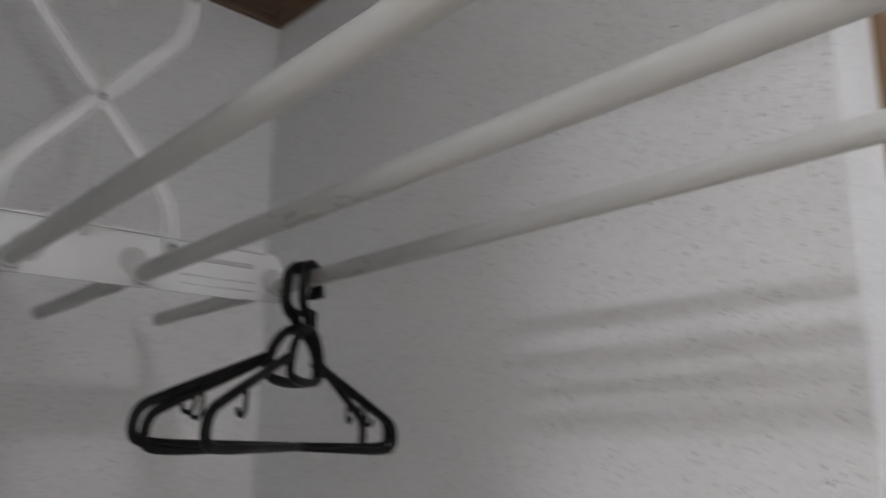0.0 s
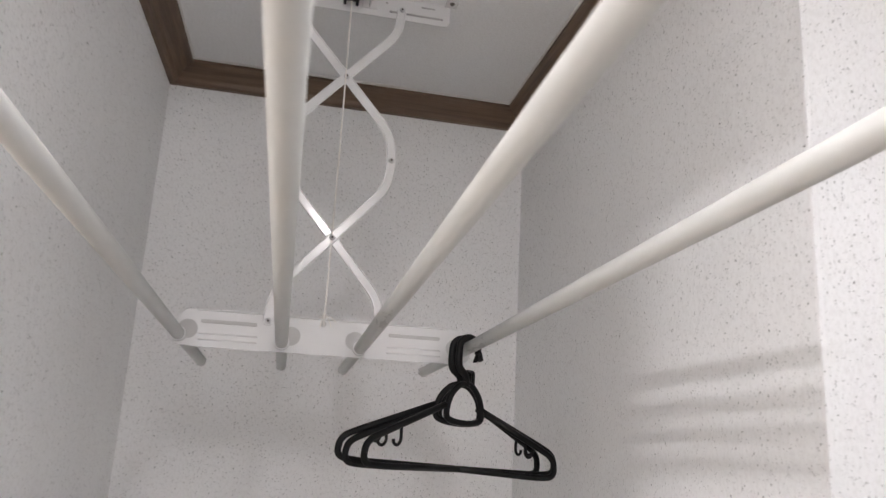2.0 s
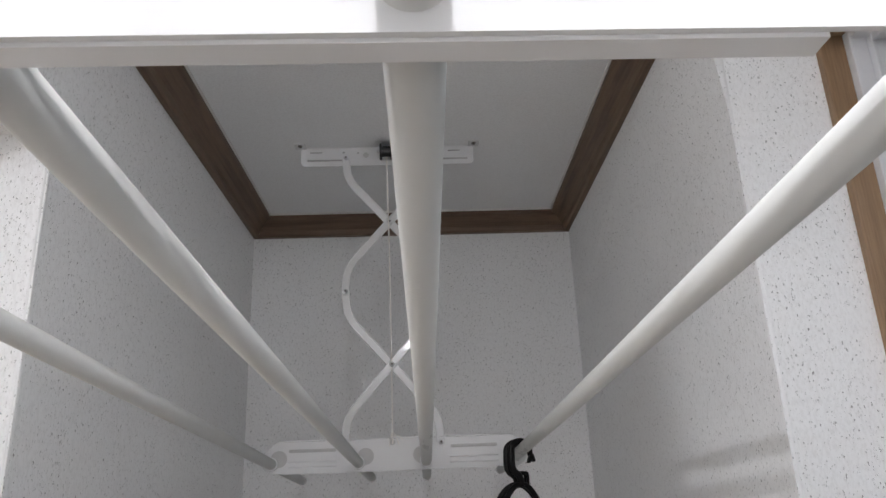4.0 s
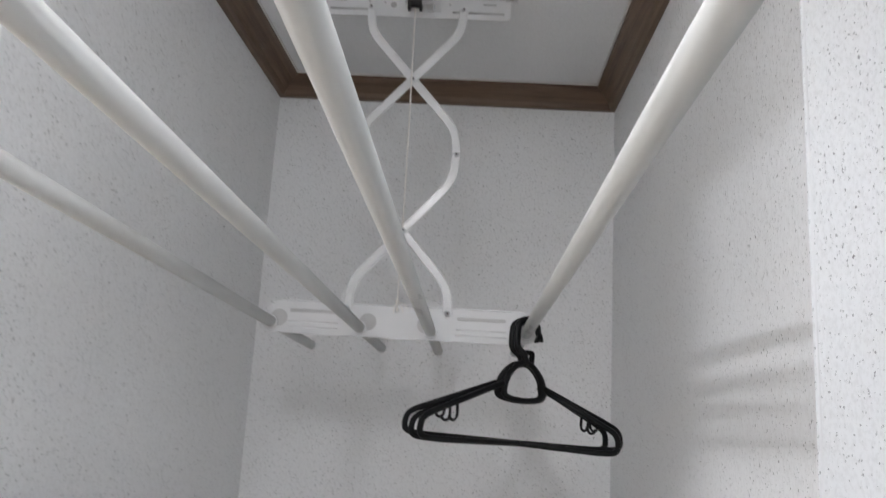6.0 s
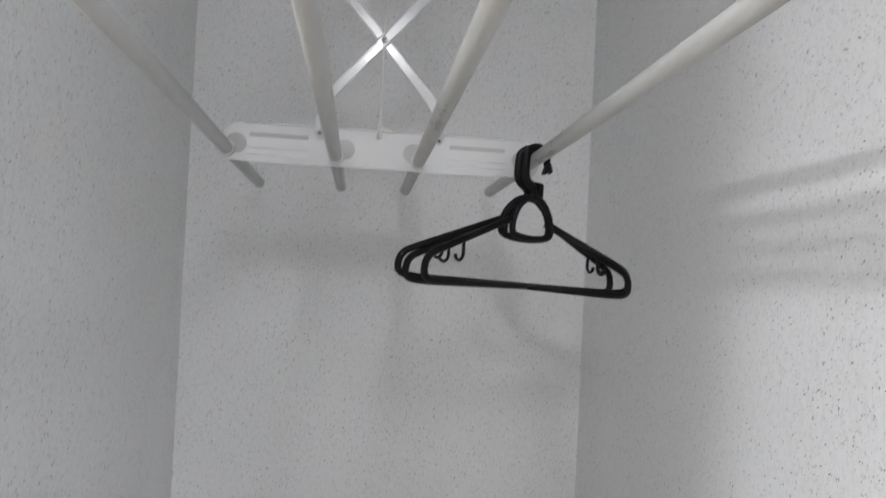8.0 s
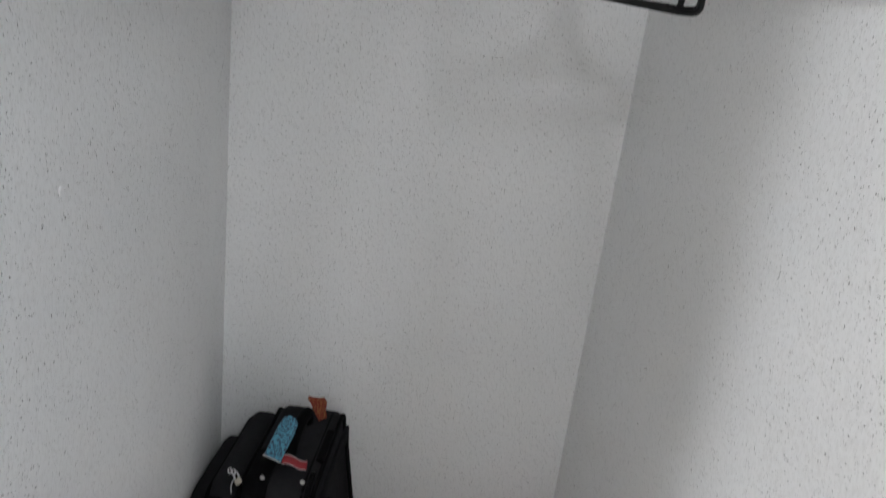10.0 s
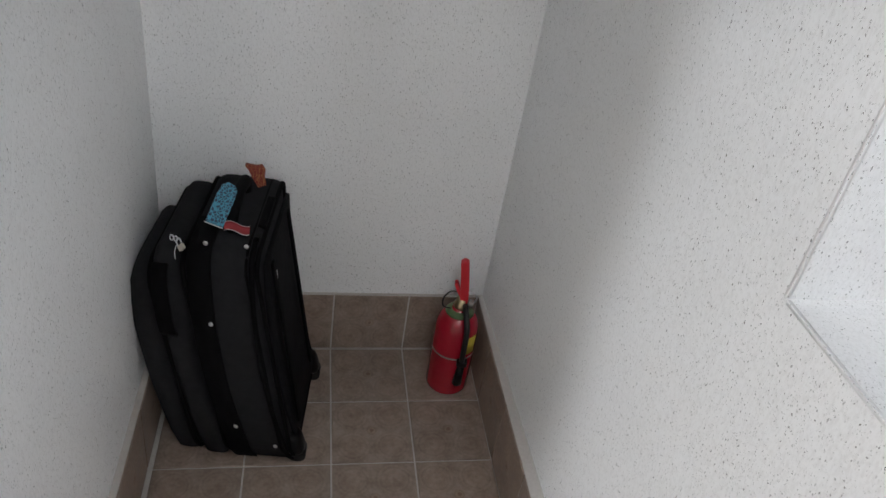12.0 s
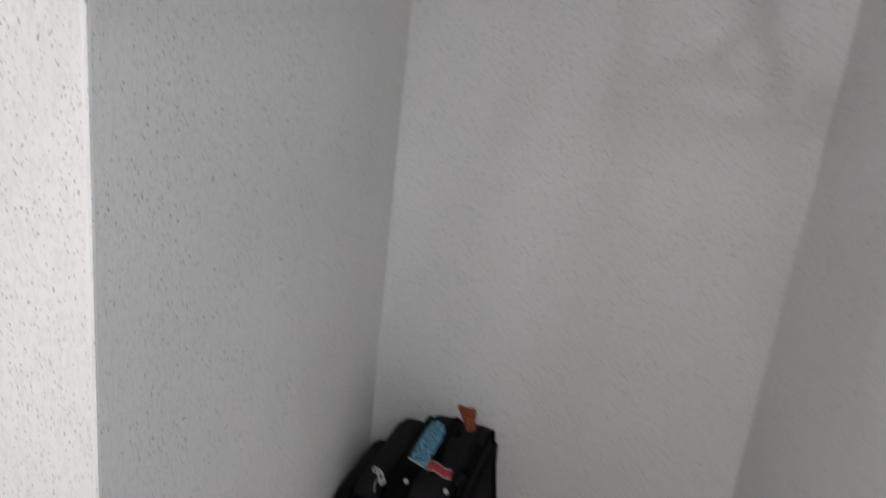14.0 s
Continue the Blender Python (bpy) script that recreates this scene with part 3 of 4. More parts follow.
for yf in (-0.428, RY2 + 0.014):            # angle bracket screwed to the ceiling, with the arms' pins in its slots
    zc = CEIL - 0.0005
    bm = bmesh.new()
    prism(bm, [(0.186, zc), (0.186, zc - 0.034), (0.1885, zc - 0.040), (0.195, zc - 0.043), (0.549, zc - 0.043), (0.5555, zc - 0.040), (0.558, zc - 0.034), (0.558, zc)], yf, yf + 0.0024)
    box(bm, (0.186, yf + 0.0024, zc - 0.0024), (0.558, yf + 0.062, zc))
    ch = part("ceiling_channel", bm, ENAMEL, rack, "white ceiling bracket with slots")
    for x0, x1 in ((0.174, 0.197), (0.547, 0.570)):
        tab = part("tab", boxed(((x0, yf - 0.026, zc - 0.0026), (x1, yf - 0.0005, zc - 0.0002)), bevel=0.0008), ENAMEL, ch, "white screw tab")
        part("screw", rod(bmesh.new(), ((x0 + x1) / 2, yf - 0.017, zc - 0.0055), ((x0 + x1) / 2, yf - 0.017, zc - 0.0026), 0.0032, 0.0050, seg=14), SCREW_DARK, tab, "dark countersunk screw")
    # solid grey strips and discs on the flange, coloured like shaded openings
    for x0, x1, z, h in ((0.199, 0.280, zc - 0.0295, 0.0042), (0.470, 0.545, zc - 0.0295, 0.0042), (0.205, 0.231, zc - 0.0105, 0.0032), (0.503, 0.529, zc - 0.0105, 0.0032), (0.443, 0.458, zc - 0.0295, 0.0042)):
        bm = bmesh.new()
        tube(bm, [(x0, yf, z), (x1, yf, z)], h / 2, 10, flat=0.3)
        part("slot", bm, SLOT_SHADE, ch, "grey strip painted as slot shade", True)
    for x, z, r in ((0.325, zc - 0.018, 0.0062), (0.308, zc - 0.013, 0.0022), (0.277, zc - 0.011, 0.0024), (0.437, zc - 0.013, 0.0022)):
        part("hole", rod(bmesh.new(), (x, yf - 0.0004, z), (x, yf + 0.001, z), r, seg=16), SLOT_SHADE, ch)
    yc = yf - 0.021
    wheel = bmesh.new()
    for p, q, r in ((0.356, 0.3605, 0.0185), (0.3605, 0.3785, 0.0115), (0.3785, 0.383, 0.0185)):
        rod(wheel, (p, yc, CEIL - 0.0215), (q, yc, CEIL - 0.0215), r, seg=24)
    part("pulley", wheel, DARK, rack, "small black pulley wheel", False)
    part("axle", rod(bmesh.new(), (0.350, yc, CEIL - 0.0215), (0.410, yc, CEIL - 0.0215), 0.0042, seg=14), STEEL, rack, "steel pulley axle", True)
    part("pulley_bracket", boxed(((0.404, yc - 0.006, CEIL - 0.029), (0.4065, yf + 0.0005, CEIL - 0.014)), ((0.392, yf - 0.0022, CEIL - 0.031), (0.420, yf - 0.0002, CEIL - 0.013)), bevel=0.0006), ENAMEL, rack, "white pulley bracket")

for y, ytop in ((RY - 0.003, -0.446), (RY2 + 0.003, RY2 - 0.005)):
    zc = bar_z(y) + 0.030
    bm = bmesh.new()
    tube(bm, [(0.373 - 0.003 * u + 0.0015 * math.sin(3.1 * u), y + (ytop - y) * u, zc + (CEIL - 0.03 - zc) * u) for u in (k / 16 for k in range(17))], 0.0016, 6)
    cord = part("pull_cord", bm, CORD, rack, "thin off-white cord")
    bm = bmesh.new()
    bmesh.ops.create_icosphere(bm, subdivisions=2, radius=0.0042, matrix=pose(0.373, y - 0.002, zc + 0.017) @ Matrix.Diagonal((0.8, 0.8, 1.6, 1)))
    for dx, dz in ((0.020, -0.012), (-0.006, -0.022), (0.012, -0.020)):
        tube(bm, [(0.373, y - 0.002, zc + 0.018), (0.373 + dx * 0.6, y - 0.004, zc + 0.018 + dz * 0.3), (0.373 + dx, y - 0.004, zc + 0.018 + dz)], 0.0009, 5)
    part("knot", bm, CORD, cord, "frayed knot")

# ---- clothes hangers ----


def hanger(m, label):
    """A moulded hanger about the middle of its bar, in x and z."""
    ob = thing("clothes_hanger", label, "hanger", m, group="hangers on the drying rack")
    pts = [(-0.006 + 0.0215 * math.cos(radians(a)), 0, 0.0175 * math.sin(radians(a)) - 0.003) for a in range(-10, 181, 12)]
    pts = [(0.0200, 0, -0.010)] + pts + [(-0.0275, 0, -0.026), (-0.024, 0, -0.038), (-0.010, 0, -0.046), (-0.006, 0, -0.064)]
    bm = bmesh.new()
    line = rounded(pts, 0.008, 3)
    tube(bm, line, [0.0040 + 0.0024 * min(1, 2.2 * k / len(line)) for k in range(len(line))], 10, flat=0.8)
    prism(bm, [(0.0105, -0.0215), (0.0145, -0.0075), (0.0185, -0.0060), (0.0215, -0.0110), (0.0240, -0.0185), (0.0210, -0.0195), (0.0180, -0.0145), (0.0150, -0.0205)], -0.0035, 0.0035)
    part("hook", bm, BLACK_PLASTIC, ob, smooth=True)
    bm = bmesh.new()
    tube(bm, rounded([(-0.008, 0, -0.040), (0.007, 0, -0.040), (0.007, 0, -0.062), (-0.008, 0, -0.062)], 0.004, 3), 0.0028, 8)
    part("neck_loop", bm, BLACK_PLASTIC, ob, smooth=True)
    bm = bmesh.new()
    ringpts = [(-0.012, 0, -0.060), (0.012, 0, -0.060), (0.032, 0, -0.080), (0.039, 0, -0.106), (0.035, 0, -0.119), (0, 0, -0.123), (-0.035, 0, -0.119), (-0.039, 0, -0.106), (-0.032, 0, -0.080)]
    tube(bm, rounded([(x - 0.008, y, z) for x, y, z in ringpts], 0.022, 5, True), 0.0050, 10, True)
    part("centre_ring", bm, BLACK_PLASTIC, ob, smooth=True)
    bm = bmesh.new()
    for s in (-1, 1):
        line = [(0.036, -0.096), (0.152, -0.147), (0.181, -0.161), (0.184, -0.191), (0.152, -0.194), (0, -0.192)]
        tube(bm, rounded([(s * x - 0.012, 0, z) for x, z in line], 0.019, 7), 0.0051, 10)
    part("shoulder_frame", bm, BLACK_PLASTIC, ob, smooth=True)
    for s in (-1, 1):
        bm = bmesh.new()
        tube(bm, rounded([(s * 0.124 - 0.008, 0, -0.136), (s * 0.123 - 0.008, 0, -0.157), (s * 0.129 - 0.008, 0, -0.164), (s * 0.136 - 0.008, 0, -0.161), (s * 0.137 - 0.008, 0, -0.155)], 0.006, 4), 0.0024, 8)
        part("strap_hook", bm, BLACK_PLASTIC, ob, smooth=True)
    return ob


for y, dx, yaw, lean in ((-0.488, 0.001, 7.0, 3.2), (-0.477, 0.004, 11.0, 1.2), (-0.500, 0.004, 29.0, 2.0)):
    hanger(pose(bar_at(3, y).x + dx, y, bar_at(3, y).z + 0.0005, 0, lean, yaw), "black plastic clothes hanger hooked on the white rack bar")

# ---- suitcase ----
case = thing("suitcase", "black soft-sided trolley suitcase leaning against the wall", "suitcase", pose(0.352, -0.416, 0.0, 0, 0, -8.0))
CD, CW, CH = 0.270, 0.332, 0.574            # depth, width, height; its back is at x = 0


def pillow(lo, hi, bulge, r, axis_cuts=7, shape=None):
    """A soft box with bowed faces and round edges."""
    bm = bmesh.new()
    lo, hi = Vector(lo), Vector(hi)
    bmesh.ops.create_cube(bm, size=2.0)
    bmesh.ops.subdivide_edges(bm, edges=bm.edges[:], cuts=axis_cuts, use_grid_fill=True)
    half, mid = (hi - lo) / 2, (hi + lo) / 2
    for v in bm.verts:
        p = v.co.copy()
        core = Vector([max(-1 + r / h, min(1 - r / h, q)) for q, h in zip(p, half)])
        off = Vector([(q - k) * h for q, k, h in zip(p, core, half)])
        if off.length > 1e-9:
            off = off.normalized() * r * min(1.0, max(abs(o) for o in off) / r)
        s = Vector([k * h for k, h in zip(core, half)]) + off
        for a in range(3):
            b, cc = (a + 1) % 3, (a + 2) % 3
            s[a] += p[a] * bulge[a] * (1 - p[b] ** 2) * (1 - p[cc] ** 2)
        v.co = mid + s
        if shape:
            v.co = shape(v.co)
    return bm


part("body", pillow((-CD * 0.60, -0.002, 0.010), (0, CW, CH), (0.008, 0.010, 0.004), 0.030), CASE_GREY, case, "charcoal fabric shell", True)
part("back_panel", pillow((-0.004, 0.022, 0.060), (0.010, CW - 0.022, CH - 0.03), (0.004, 0, 0), 0.006, 5), CASE, case, "black fabric back panel", True)
part("front_section", pillow((-CD * 0.85, 0.002, 0.006), (-CD * 0.585, CW - 0.006, CH - 0.025), (0.006, 0.010, 0.010), 0.026), CASE_GREY, case, "charcoal front section", True)
part("front_pocket", pillow((-CD * 1.08, 0.008, 0.012), (-CD * 0.83, CW - 0.02, CH - 0.09), (0.016, 0.006, 0.012), 0.024), CASE_GREY, case, "bulging charcoal front pocket", True)


def loop_x(x, inset, z0, z1, rad):
    """A closed line round the case in a plane across its depth."""
    return rounded([(x, inset, z0), (x, CW - inset, z0), (x, CW - inset, z1), (x, inset, z1)], rad, 6, True)


for x, z1, rad, rr in ((-0.010, CH - 0.008, 0.04, 0.0055), (-0.032, CH - 0.001, 0.045, 0.0032), (-CD * 0.585, CH - 0.012, 0.045, 0.0055), (-CD * 0.84, CH - 0.045, 0.05, 0.0055)):
    bm = bmesh.new()
    tube(bm, loop_x(x, -0.002, 0.022, z1, rad), rr, 8, True)
    part("piping", bm, STRAP, case, "black piping", True)


def webbing(x0, x1, path, thick):
    """A flat strap of webbing between x0 and x1, lying along a path in y and z."""
    bm = bmesh.new()
    pts = [Vector((0, y, z)) for y, z in path]
    rows = []
    for i, p in enumerate(pts):
        d = (pts[min(i + 1, len(pts) - 1)] - pts[max(i - 1, 0)]).normalized()
        out = Vector((0, -d.z, d.y)) * thick
        rows.append([bm.verts.new(q) for q in (p + Vector((x0, 0, 0)), p + Vector((x1, 0, 0)), p + out + Vector((x1 - 0.001, 0, 0)), p + out + Vector((x0 + 0.001, 0, 0)))])
    for p, r in zip(rows, rows[1:]):
        for i in range(4):
            bm.faces.new((p[i], r[i], r[(i + 1) % 4], p[(i + 1) % 4]))
    bm.faces.new(rows[0])
    bm.faces.new(rows[-1][::-1])
    return bm


def over_side(top_in, low=0.046):
    """Up the bowed side of the case and over its round top edge."""
    up = [(-0.003 - 0.0095 * (1 - ((z - 0.29) / 0.285) ** 2), z) for z in (low + (CH - 0.034 - low) * k / 12 for k in range(13))]
    turn = [(0.0275 - 0.0305 * math.cos(radians(a)), CH - 0.030 + 0.0310 * math.sin(radians(a))) for a in (18, 36, 54, 72, 90)]
    return [(0.010, 0.016), (0.001, 0.030)] + up + turn + [(0.06, CH + 0.003), (top_in, CH + 0.005)]


part("side_strap", webbing(-0.149, -0.101, over_side(0.11), 0.0042), STRAP, case, "broad black webbing strap", True)
part("side_strap", webbing(-0.026, -0.014, over_side(0.045), 0.0030), STRAP, case, "narrow black edge tape", True)
grip_line = [(-0.009, 0.372), (-0.020, 0.388), (-0.024, 0.42), (-0.025, 0.46), (-0.023, 0.50), (-0.016, 0.528), (-0.004, 0.538)]
part("side_handle", webbing(-0.216, -0.184, grip_line, 0.007), STRAP, case, "padded black side handle", True)
for x, y, z in ((-0.113, 0.012, CH + 0.011), (-0.034, 0.020, CH + 0.008), (-0.110, -0.0165, 0.410), (-0.113, -0.0145, 0.127), (-0.040, -0.0085, 0.068)):
    bm = bmesh.new()
    bmesh.ops.create_uvsphere(bm, u_segments=12, v_segments=8, radius=0.0050, matrix=Matrix.Translation((x, y, z)) @ Matrix.Diagonal((1, 0.5, 1, 1)))
    part("rivet", bm, PIN, case, "white metal rivet", True)
for wy in (0.030, CW - 0.030):
    wheel = part("wheel", rod(bmesh.new(), (-0.012, wy - 0.016, 0.027), (-0.012, wy + 0.016, 0.027), 0.027, seg=24), DARK, case, "black rubber wheel", True)
    part("housing", pillow((-0.045, wy - 0.026, 0.022), (0.016, wy + 0.026, 0.082), (0, 0, 0), 0.018, 5), BLACK_PLASTIC, wheel, "black plastic wheel housing", True)
    part("foot", boxed(((-CD * 0.80, wy - 0.012, 0.004), (-CD * 0.70, wy + 0.012, 0.045)), bevel=0.004), BLACK_PLASTIC, case, "black plastic foot")
bm = bmesh.new()
tube(bm, rounded([(-0.078, 0.085, CH - 0.004), (-0.078, 0.095, CH + 0.034), (-0.078, 0.165, CH + 0.046), (-0.078, 0.235, CH + 0.034), (-0.078, 0.245, CH - 0.004)], 0.03, 6), 0.013, 12, flat=1.2)
part("top_handle", bm, STRAP, case, "padded black carry handle", True)
part("telescopic_grip", boxed(((-0.028, 0.105, CH - 0.006), (-0.010, CW - 0.105, CH + 0.0045)), bevel=0.004), STRAP, case, "recessed black trolley grip")
for by in (0.060, CW - 0.070):
    part("back_rib", boxed(((0.008, by - 0.010, 0.09), (0.0145, by + 0.010, CH - 0.05)), bevel=0.003), STRAP, case, "black webbing strip on the back")
part("name_plate", boxed(((0.0125, 0.078, 0.435), (0.0158, 0.083, 0.490)), bevel=0.001), STEEL, case, "small bright metal badge")

for child in case.children_recursive:       # the soft case slumps towards the corner
    for v in child.data.vertices:
        v.co.x -= 0.105 * (1 - (1 - v.co.z / 0.62) ** 2)
        v.co.y += 0.085 * v.co.z

# luggage tags and padlock, hanging from the handle
tags = thing("luggage_tag", "blue patterned luggage tag tied to the suitcase handle", "tag", pose(0.178, -0.278, 0.656, -35, 25, 0), group="tags on the suitcase")
bm = bmesh.new()
prism(bm, [(-0.018, -0.050), (0.018, -0.050), (0.0185, 0.010), (0.016, 0.030), (0.008, 0.038), (-0.006, 0.039), (-0.015, 0.032), (-0.0185, 0.010)], -0.0015, 0.0015)
part("card", bm, BLUE_TAG, tags, "blue printed fabric")
part("border", boxed(((-0.0200, -0.0006, -0.0522), (0.0185, 0.0022, -0.0500)), bevel=0.0005), WHITE_TAG, tags, "thin white edge")
tag2 = thing("luggage_tag", "red ribbon tag with white edges on the suitcase top", "tag", pose(0.204, -0.304, 0.612, -42, 8, 4), group="tags on the suitcase")


def wavy(z0, z1, lift):
    """A strip of ribbon along x, bent into one wave."""
    bm = bmesh.new()
    n = 14
    rows = []
    for k in range(n + 1):
        u = k / n
        x, dz = -0.024 + 0.050 * u, 0.0045 * math.sin(5.2 * u + 0.4)
        y = lift + 0.002 * math.sin(6 * u)
        rows.append([bm.verts.new((x, y + d, z + dz)) for d, z in ((-0.0006, z0), (0.0006, z0), (0.0006, z1), (-0.0006, z1))])
    for p, r in zip(rows, rows[1:]):
        for i in range(4):
            bm.faces.new((p[i], r[i], r[(i + 1) % 4], p[(i + 1) % 4]))
    bm.faces.new(rows[0])
    bm.faces.new(rows[-1][::-1])
    return bm


part("ribbon", wavy(-0.009, 0.007, 0.0), RED_RIBBON, tag2, "red woven ribbon", True)
for z0, z1 in ((-0.0105, -0.009), (0.007, 0.0082)):
    part("ribbon_edge", wavy(z0, z1, 0.0), WHITE_TAG, tag2, "white ribbon edge", True)
tag3 = thing("luggage_tag", "orange patterned fabric tag standing up from the suitcase", "tag", pose(0.238, -0.155, 0.648, 0, -16, 10), group="tags on the suitcase")
bm = bmesh.new()
prism(bm, [(-0.007, -0.030), (0.011, -0.028), (0.014, -0.006), (0.020, 0.010), (0.017, 0.021), (0.006, 0.023), (-0.006, 0.030), (-0.014, 0.036), (-0.018, 0.030), (-0.014, 0.018), (-0.013, 0.002)], -0.003, 0.003)
part("card", bm, ORANGE_TAG, tag3, "orange printed fabric")
lock = thing("padlock", "small silver padlock on the suitcase zip", "padlock", pose(0.102, -0.356, 0.602, -35, -52, -15))
part("body", boxed(((-0.007, -0.004, -0.011), (0.007, 0.004, 0.001)), bevel=0.002), BRASS_PALE, lock, "pale brass padlock body")
for dx, dz in ((-0.004, 0.020), (-0.012, 0.028)):
    bm = bmesh.new()
    tube(bm, [(dx + 0.0052 * math.cos(k * math.pi / 6), 0.001, dz - 0.003 + 0.0052 * math.sin(k * math.pi / 6)) for k in range(12)], 0.0013, 6, True)
    part("zip_pull", bm, STEEL, lock, "bright zip pull ring", True)
bm = bmesh.new()
tube(bm, rounded([(-0.006, 0, 0.002), (-0.006, 0, 0.014), (0.006, 0, 0.014), (0.006, 0, 0.002)], 0.006, 4), 0.0016, 8)
tube(bm, [(-0.008, -0.002, 0.004), (-0.018, -0.004, -0.004), (-0.024, -0.004, -0.016)], 0.0010, 6)
part("shackle", bm, STEEL, lock, smooth=True)

# ---- fire extinguisher ----
ext = thing("fire_extinguisher", "red dry-powder fire extinguisher standing on the tiles", "extinguisher", pose(0.750, -0.136, 0.0, 0, 0, -12))
R = 0.0575
bm = lathe(bmesh.new(), [(R * 0.90, 0.0), (R * 0.985, 0.004), (R, 0.012), (R, 0.200), (R * 0.985, 0.214), (R * 0.92, 0.230), (R * 0.78, 0.246), (R * 0.58, 0.257), (R * 0.38, 0.263), (R * 0.36, 0.272)], 40)
part("cylinder", bm, RED, ext, "glossy red steel cylinder", True)
bm = bmesh.new()
lathe(bm, [(R + 0.0004, 0.133), (R + 0.0008, 0.1335), (R + 0.0008, 0.1375), (R + 0.0004, 0.138)], 40)
part("clamp_band", bm, BAND_GREY, ext, "thin grey band", True)
bm = lathe(bmesh.new(), [(0.017, 0.268), (0.019, 0.272), (0.019, 0.284), (0.014, 0.288), (0.014, 0.300)], 20)
part("valve", bm, BRASS, ext, "dull brass valve", True)
bm = bmesh.new()
prism(bm, ribbon([(0.004, 0.288), (0.003, 0.318), (-0.003, 0.362), (-0.010, 0.410)], 0.0215), -0.011, 0.011)
bmesh.ops.bevel(bm, geom=bm.edges[:], offset=0.003, segments=2, affect="EDGES")
part("lever", bm, RED_LEVER, ext, "red squeeze lever pointing up")
bm = bmesh.new()
prism(bm, ribbon([(0.002, 0.300), (-0.012, 0.322), (-0.022, 0.345)], 0.009), -0.008, 0.008)
part("carry_handle", bm, RED_LEVER, ext, "lower red handle")
part("gauge", rod(bmesh.new(), (0.018, -0.002, 0.286), (0.030, -0.003, 0.286), 0.011, seg=18), BAND_GREY, ext, "small round pressure gauge")
bm = bmesh.new()
tube(bm, rounded([(0.010, -0.014, 0.286), (0.014, -0.040, 0.284), (0.024, -0.062, 0.240), (0.026, -0.064, 0.120), (0.026, -0.064, 0.105)], 0.024, 6), 0.0075, 12)
hose = part("hose", bm, DARK, ext, "black rubber hose", True)
part("nozzle", rod(bmesh.new(), (0.026, -0.064, 0.122), (0.024, -0.065, 0.060), 0.0095, 0.0125, seg=18), BLACK_PLASTIC, hose, "black nozzle", True)
part("clip", boxed(((0.012, -0.072, 0.126), (0.040, -0.050, 0.140)), bevel=0.002), BLACK_PLASTIC, ext, "black hose clip")
bm = bmesh.new()
tube(bm, rounded([(-0.012, 0.0, 0.318), (-0.034, -0.006, 0.322), (-0.050, -0.010, 0.300), (-0.048, -0.012, 0.272), (-0.026, -0.014, 0.272)], 0.018, 5), 0.0022, 8)
part("safety_pin", bm, DARK, ext, "black safety pin loop", True)
bm = bmesh.new()
tube(bm, rounded([(0.012, -0.012, 0.330), (0.030, -0.006, 0.325), (0.038, 0.004, 0.300), (0.030, 0.006, 0.280), (0.020, -0.004, 0.276)], 0.010, 4), 0.0022, 8)
part("seal_wire", bm, STEEL, ext, "bent steel seal wire", True)


def wrapped_label(name, a0, a1, z0, z1, material, label):
    bm = bmesh.new()
    n = 8
    cols = []
    for k in range(n + 1):
        a = radians(a0 + (a1 - a0) * k / n)
        cols.append([bm.verts.new(((R + d) * math.cos(a), (R + d) * math.sin(a), z)) for d, z in ((0.0006, z0), (0.0012, z0), (0.0012, z1), (0.0006, z1))])
    for p, r in zip(cols, cols[1:]):
        for i in range(4):
            bm.faces.new((p[i], r[i], r[(i + 1) % 4], p[(i + 1) % 4]))
    part(name, bm, material, ext, label, True)


wrapped_label("sticker", -58, -28, 0.150, 0.208, YELLOW, "yellow instruction sticker")
bm = lathe(bmesh.new(), [(R * 0.66, 0.2560), (R * 0.60, 0.2595), (R * 0.42, 0.2655), (R * 0.38, 0.266)], 30)
part("collar_sticker", bm, GREEN, ext, "green collar sticker", True)

# ---- small marks on the walls ----
bm = bmesh.new()
rod(bm, (-0.022, -0.792, 1.282), (-0.0205, -0.792, 1.282), 0.006, 0.005, seg=12)
tagged(finish("wall_patch", bm, BEAD), "tiny white filler patch on the wallpaper", "patch", **S)

# ---- tiles: floor and skirting, each a piece ----
PX, PY, G = 0.2055, 0.2015, 0.0042
X0, Y0 = 0.0225, -0.008                     # a joint of each direction


def tile_mesh(name, a, b, thick, lean):
    """A slightly pillowed tile in x and y about its middle, its face at z = 0."""
    e = 0.0015
    verts = [(sx * a / 2, sy * b / 2, -thick) for sx, sy in ((-1, -1), (1, -1), (1, 1), (-1, 1))]
    verts += [(sx * a / 2, sy * b / 2, -e) for sx, sy in ((-1, -1), (1, -1), (1, 1), (-1, 1))]
    verts += [(sx * (a / 2 - e), sy * (b / 2 - e), 0.0) for sx, sy in ((-1, -1), (1, -1), (1, 1), (-1, 1))]
    verts = [(x + lean * y, y, z) for x, y, z in verts]
    faces = [(8, 9, 10, 11)] + [(i + o, (i + 1) % 4 + o, (i + 1) % 4 + o + 4, i + o + 4) for o in (0, 4) for i in range(4)]
    me = bpy.data.meshes.new(name)
    me.from_pydata(verts, [], faces)
    me.materials.append(TILE)
    return me


meshes = {}


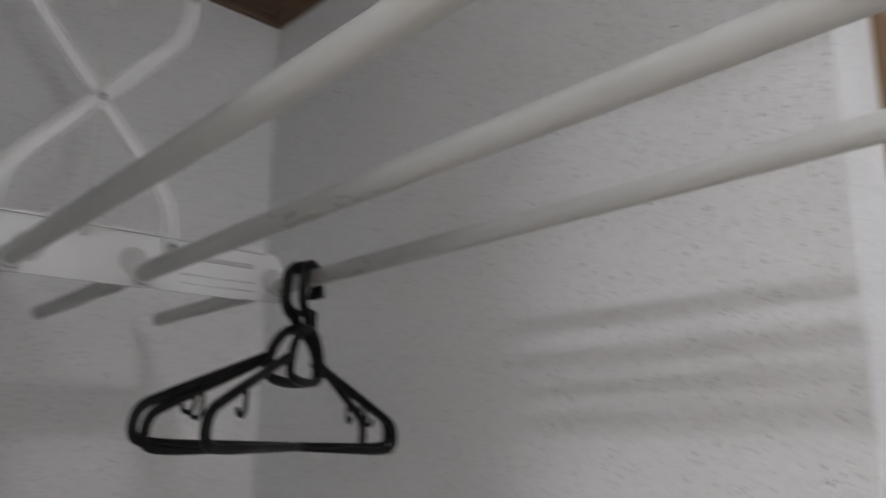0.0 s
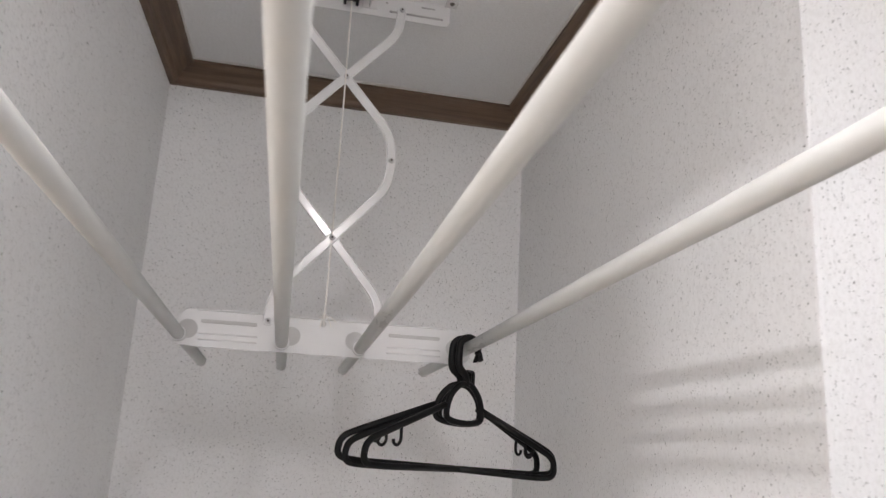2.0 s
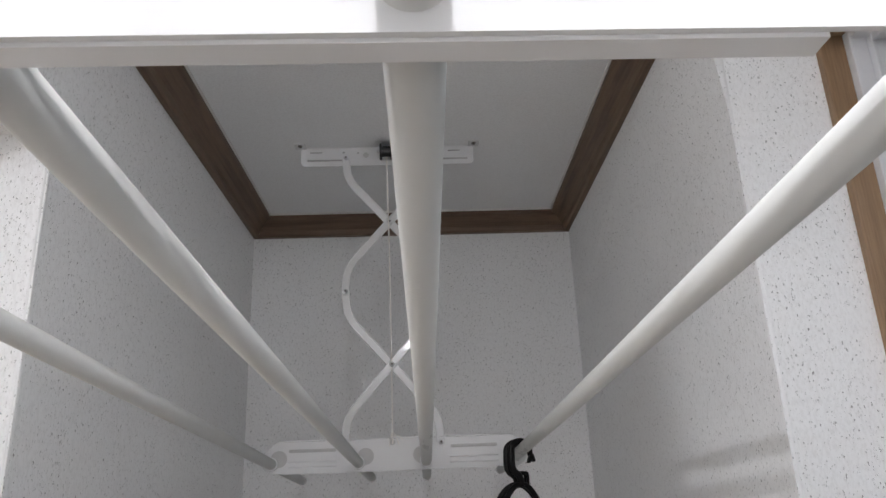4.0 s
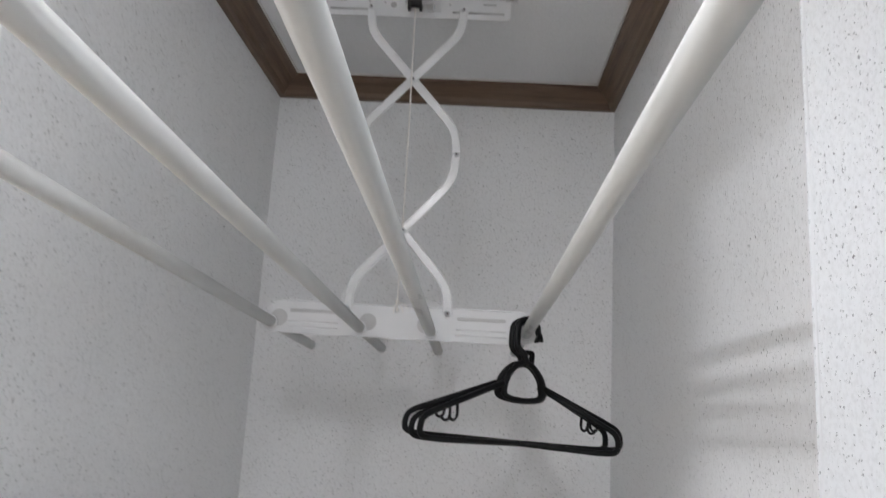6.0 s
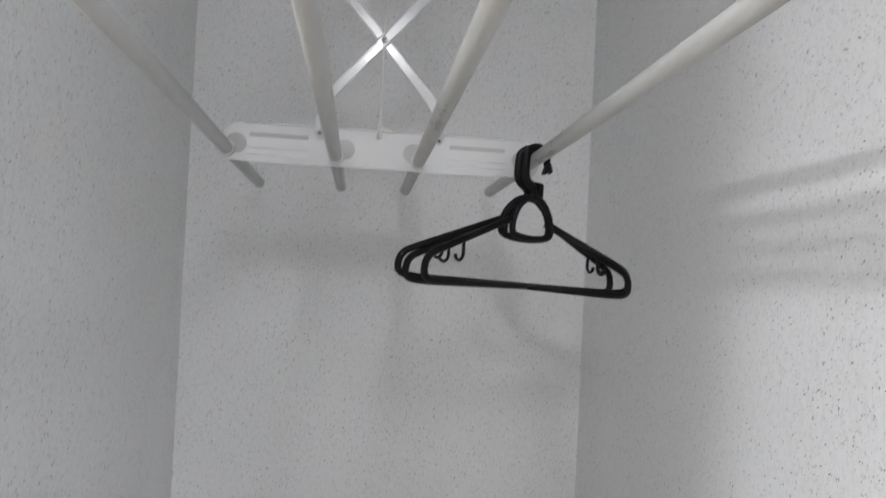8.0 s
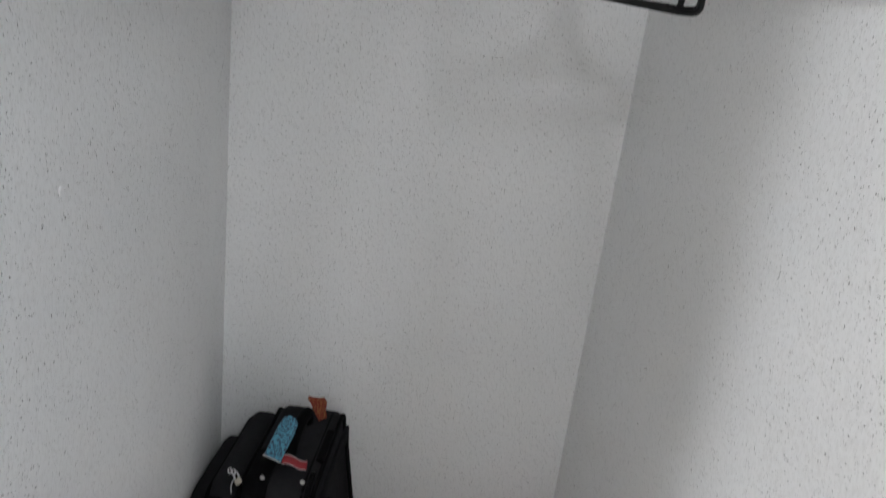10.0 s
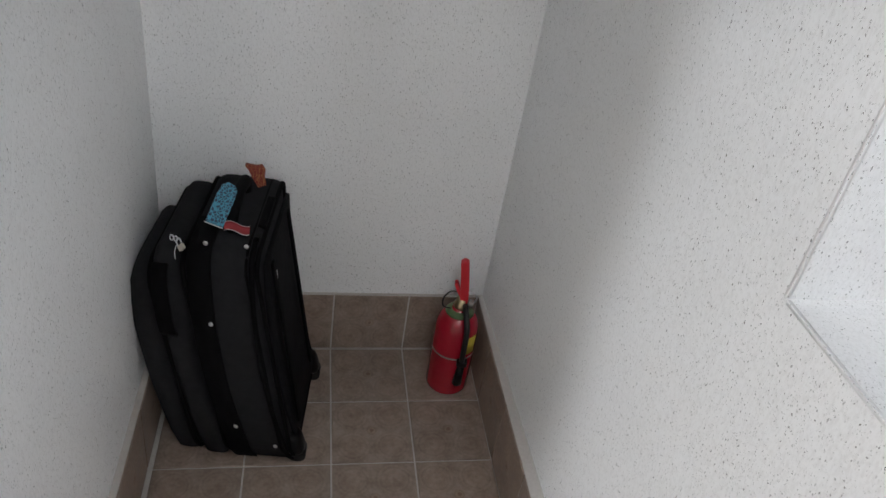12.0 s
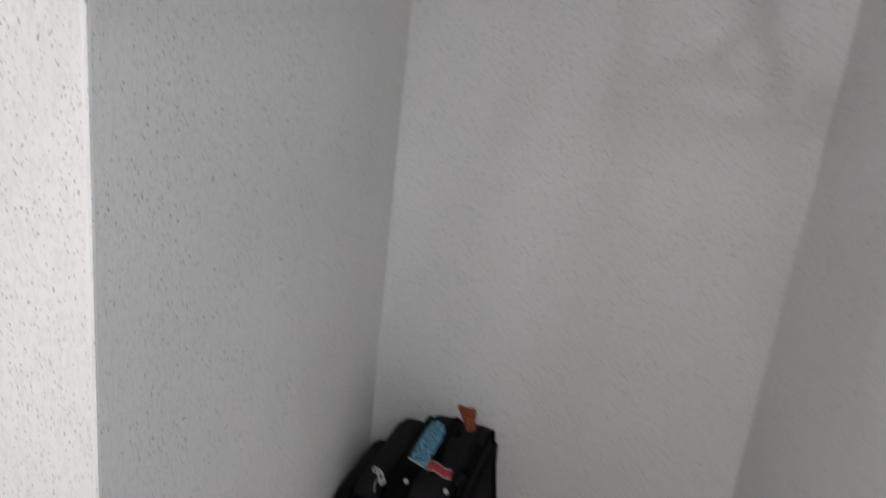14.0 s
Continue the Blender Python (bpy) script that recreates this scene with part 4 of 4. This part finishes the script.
def lay(parent, a, b, m, lean=0.0):
    key = (round(a, 4), round(b, 4), lean)
    if key not in meshes:
        meshes[key] = tile_mesh("tile", a, b, 0.006, lean)
    ob = new("tile", meshes[key])
    ob.parent = parent
    ob.matrix_world = m


def spans(lo, hi, start, pitch):
    """The stretches between joints from lo to hi."""
    k = math.floor((lo - start) / pitch + 1e-6)
    out = []
    while start + k * pitch < hi - 1e-6:
        a, b = max(lo, start + k * pitch + G / 2), min(hi, start + (k + 1) * pitch - G / 2)
        if b - a > 0.004:
            out.append((a, b))
        k += 1
    return out


SK = 0.016                                  # skirting thickness
ys = spans(BACK, -SK / 2, Y0, PY)
for xa, xb in spans(-0.01, W + 0.08, X0, PX):
    for ya, yb in ys:
        ym = (ya + yb) / 2
        lo, hi = max(xa + LAID * ym, SK + WEST * ym), min(xb + LAID * ym, W - SK + FOOT * ym)
        if hi - lo > 0.02:
            lay(floor_bed, hi - lo, yb - ya, pose((lo + hi) / 2, ym, 0.0), LAID)
SH = 0.196


def skirting(name, lo, hi):
    return tagged(finish(name, boxed((lo, hi)), GROUT), "taupe tile skirting with pale grout", "skirting", **S)


sk_n = skirting("baseboard_north", (-0.01, -SK / 2 + 0.0015, 0), (W, 0, SH + 0.004))
for xa, xb in spans(SK, W - SK, X0, PX):
    lay(sk_n, xb - xa, SH - 0.003, pose((xa + xb) / 2, -SK / 2, SH / 2 + 0.0015, 90, 0, 0))
sk_e = slewed(skirting("baseboard_east", (W - SK + 0.0025, BACK, 0), (W + 0.045, -SK / 2, SH + 0.004)), FOOT)
for ya, yb in spans(BACK, -SK / 2, Y0, PY):
    lay(sk_e, SH - 0.003, yb - ya, pose(W - SK + FOOT * (ya + yb) / 2, (ya + yb) / 2, SH / 2 + 0.0015, 0, -90, -math.degrees(FOOT)))
sk_w = slewed(skirting("baseboard_west", (-0.002, DOOR_Y0, 0), (SK - 0.0025, -SK / 2, SH + 0.004)), WEST)
for ya, yb in spans(DOOR_Y0, -SK / 2, Y0, PY):
    lay(sk_w, SH - 0.003, yb - ya, pose(SK + WEST * (ya + yb) / 2, (ya + yb) / 2, SH / 2 + 0.0015, 0, 90, -math.degrees(WEST)))
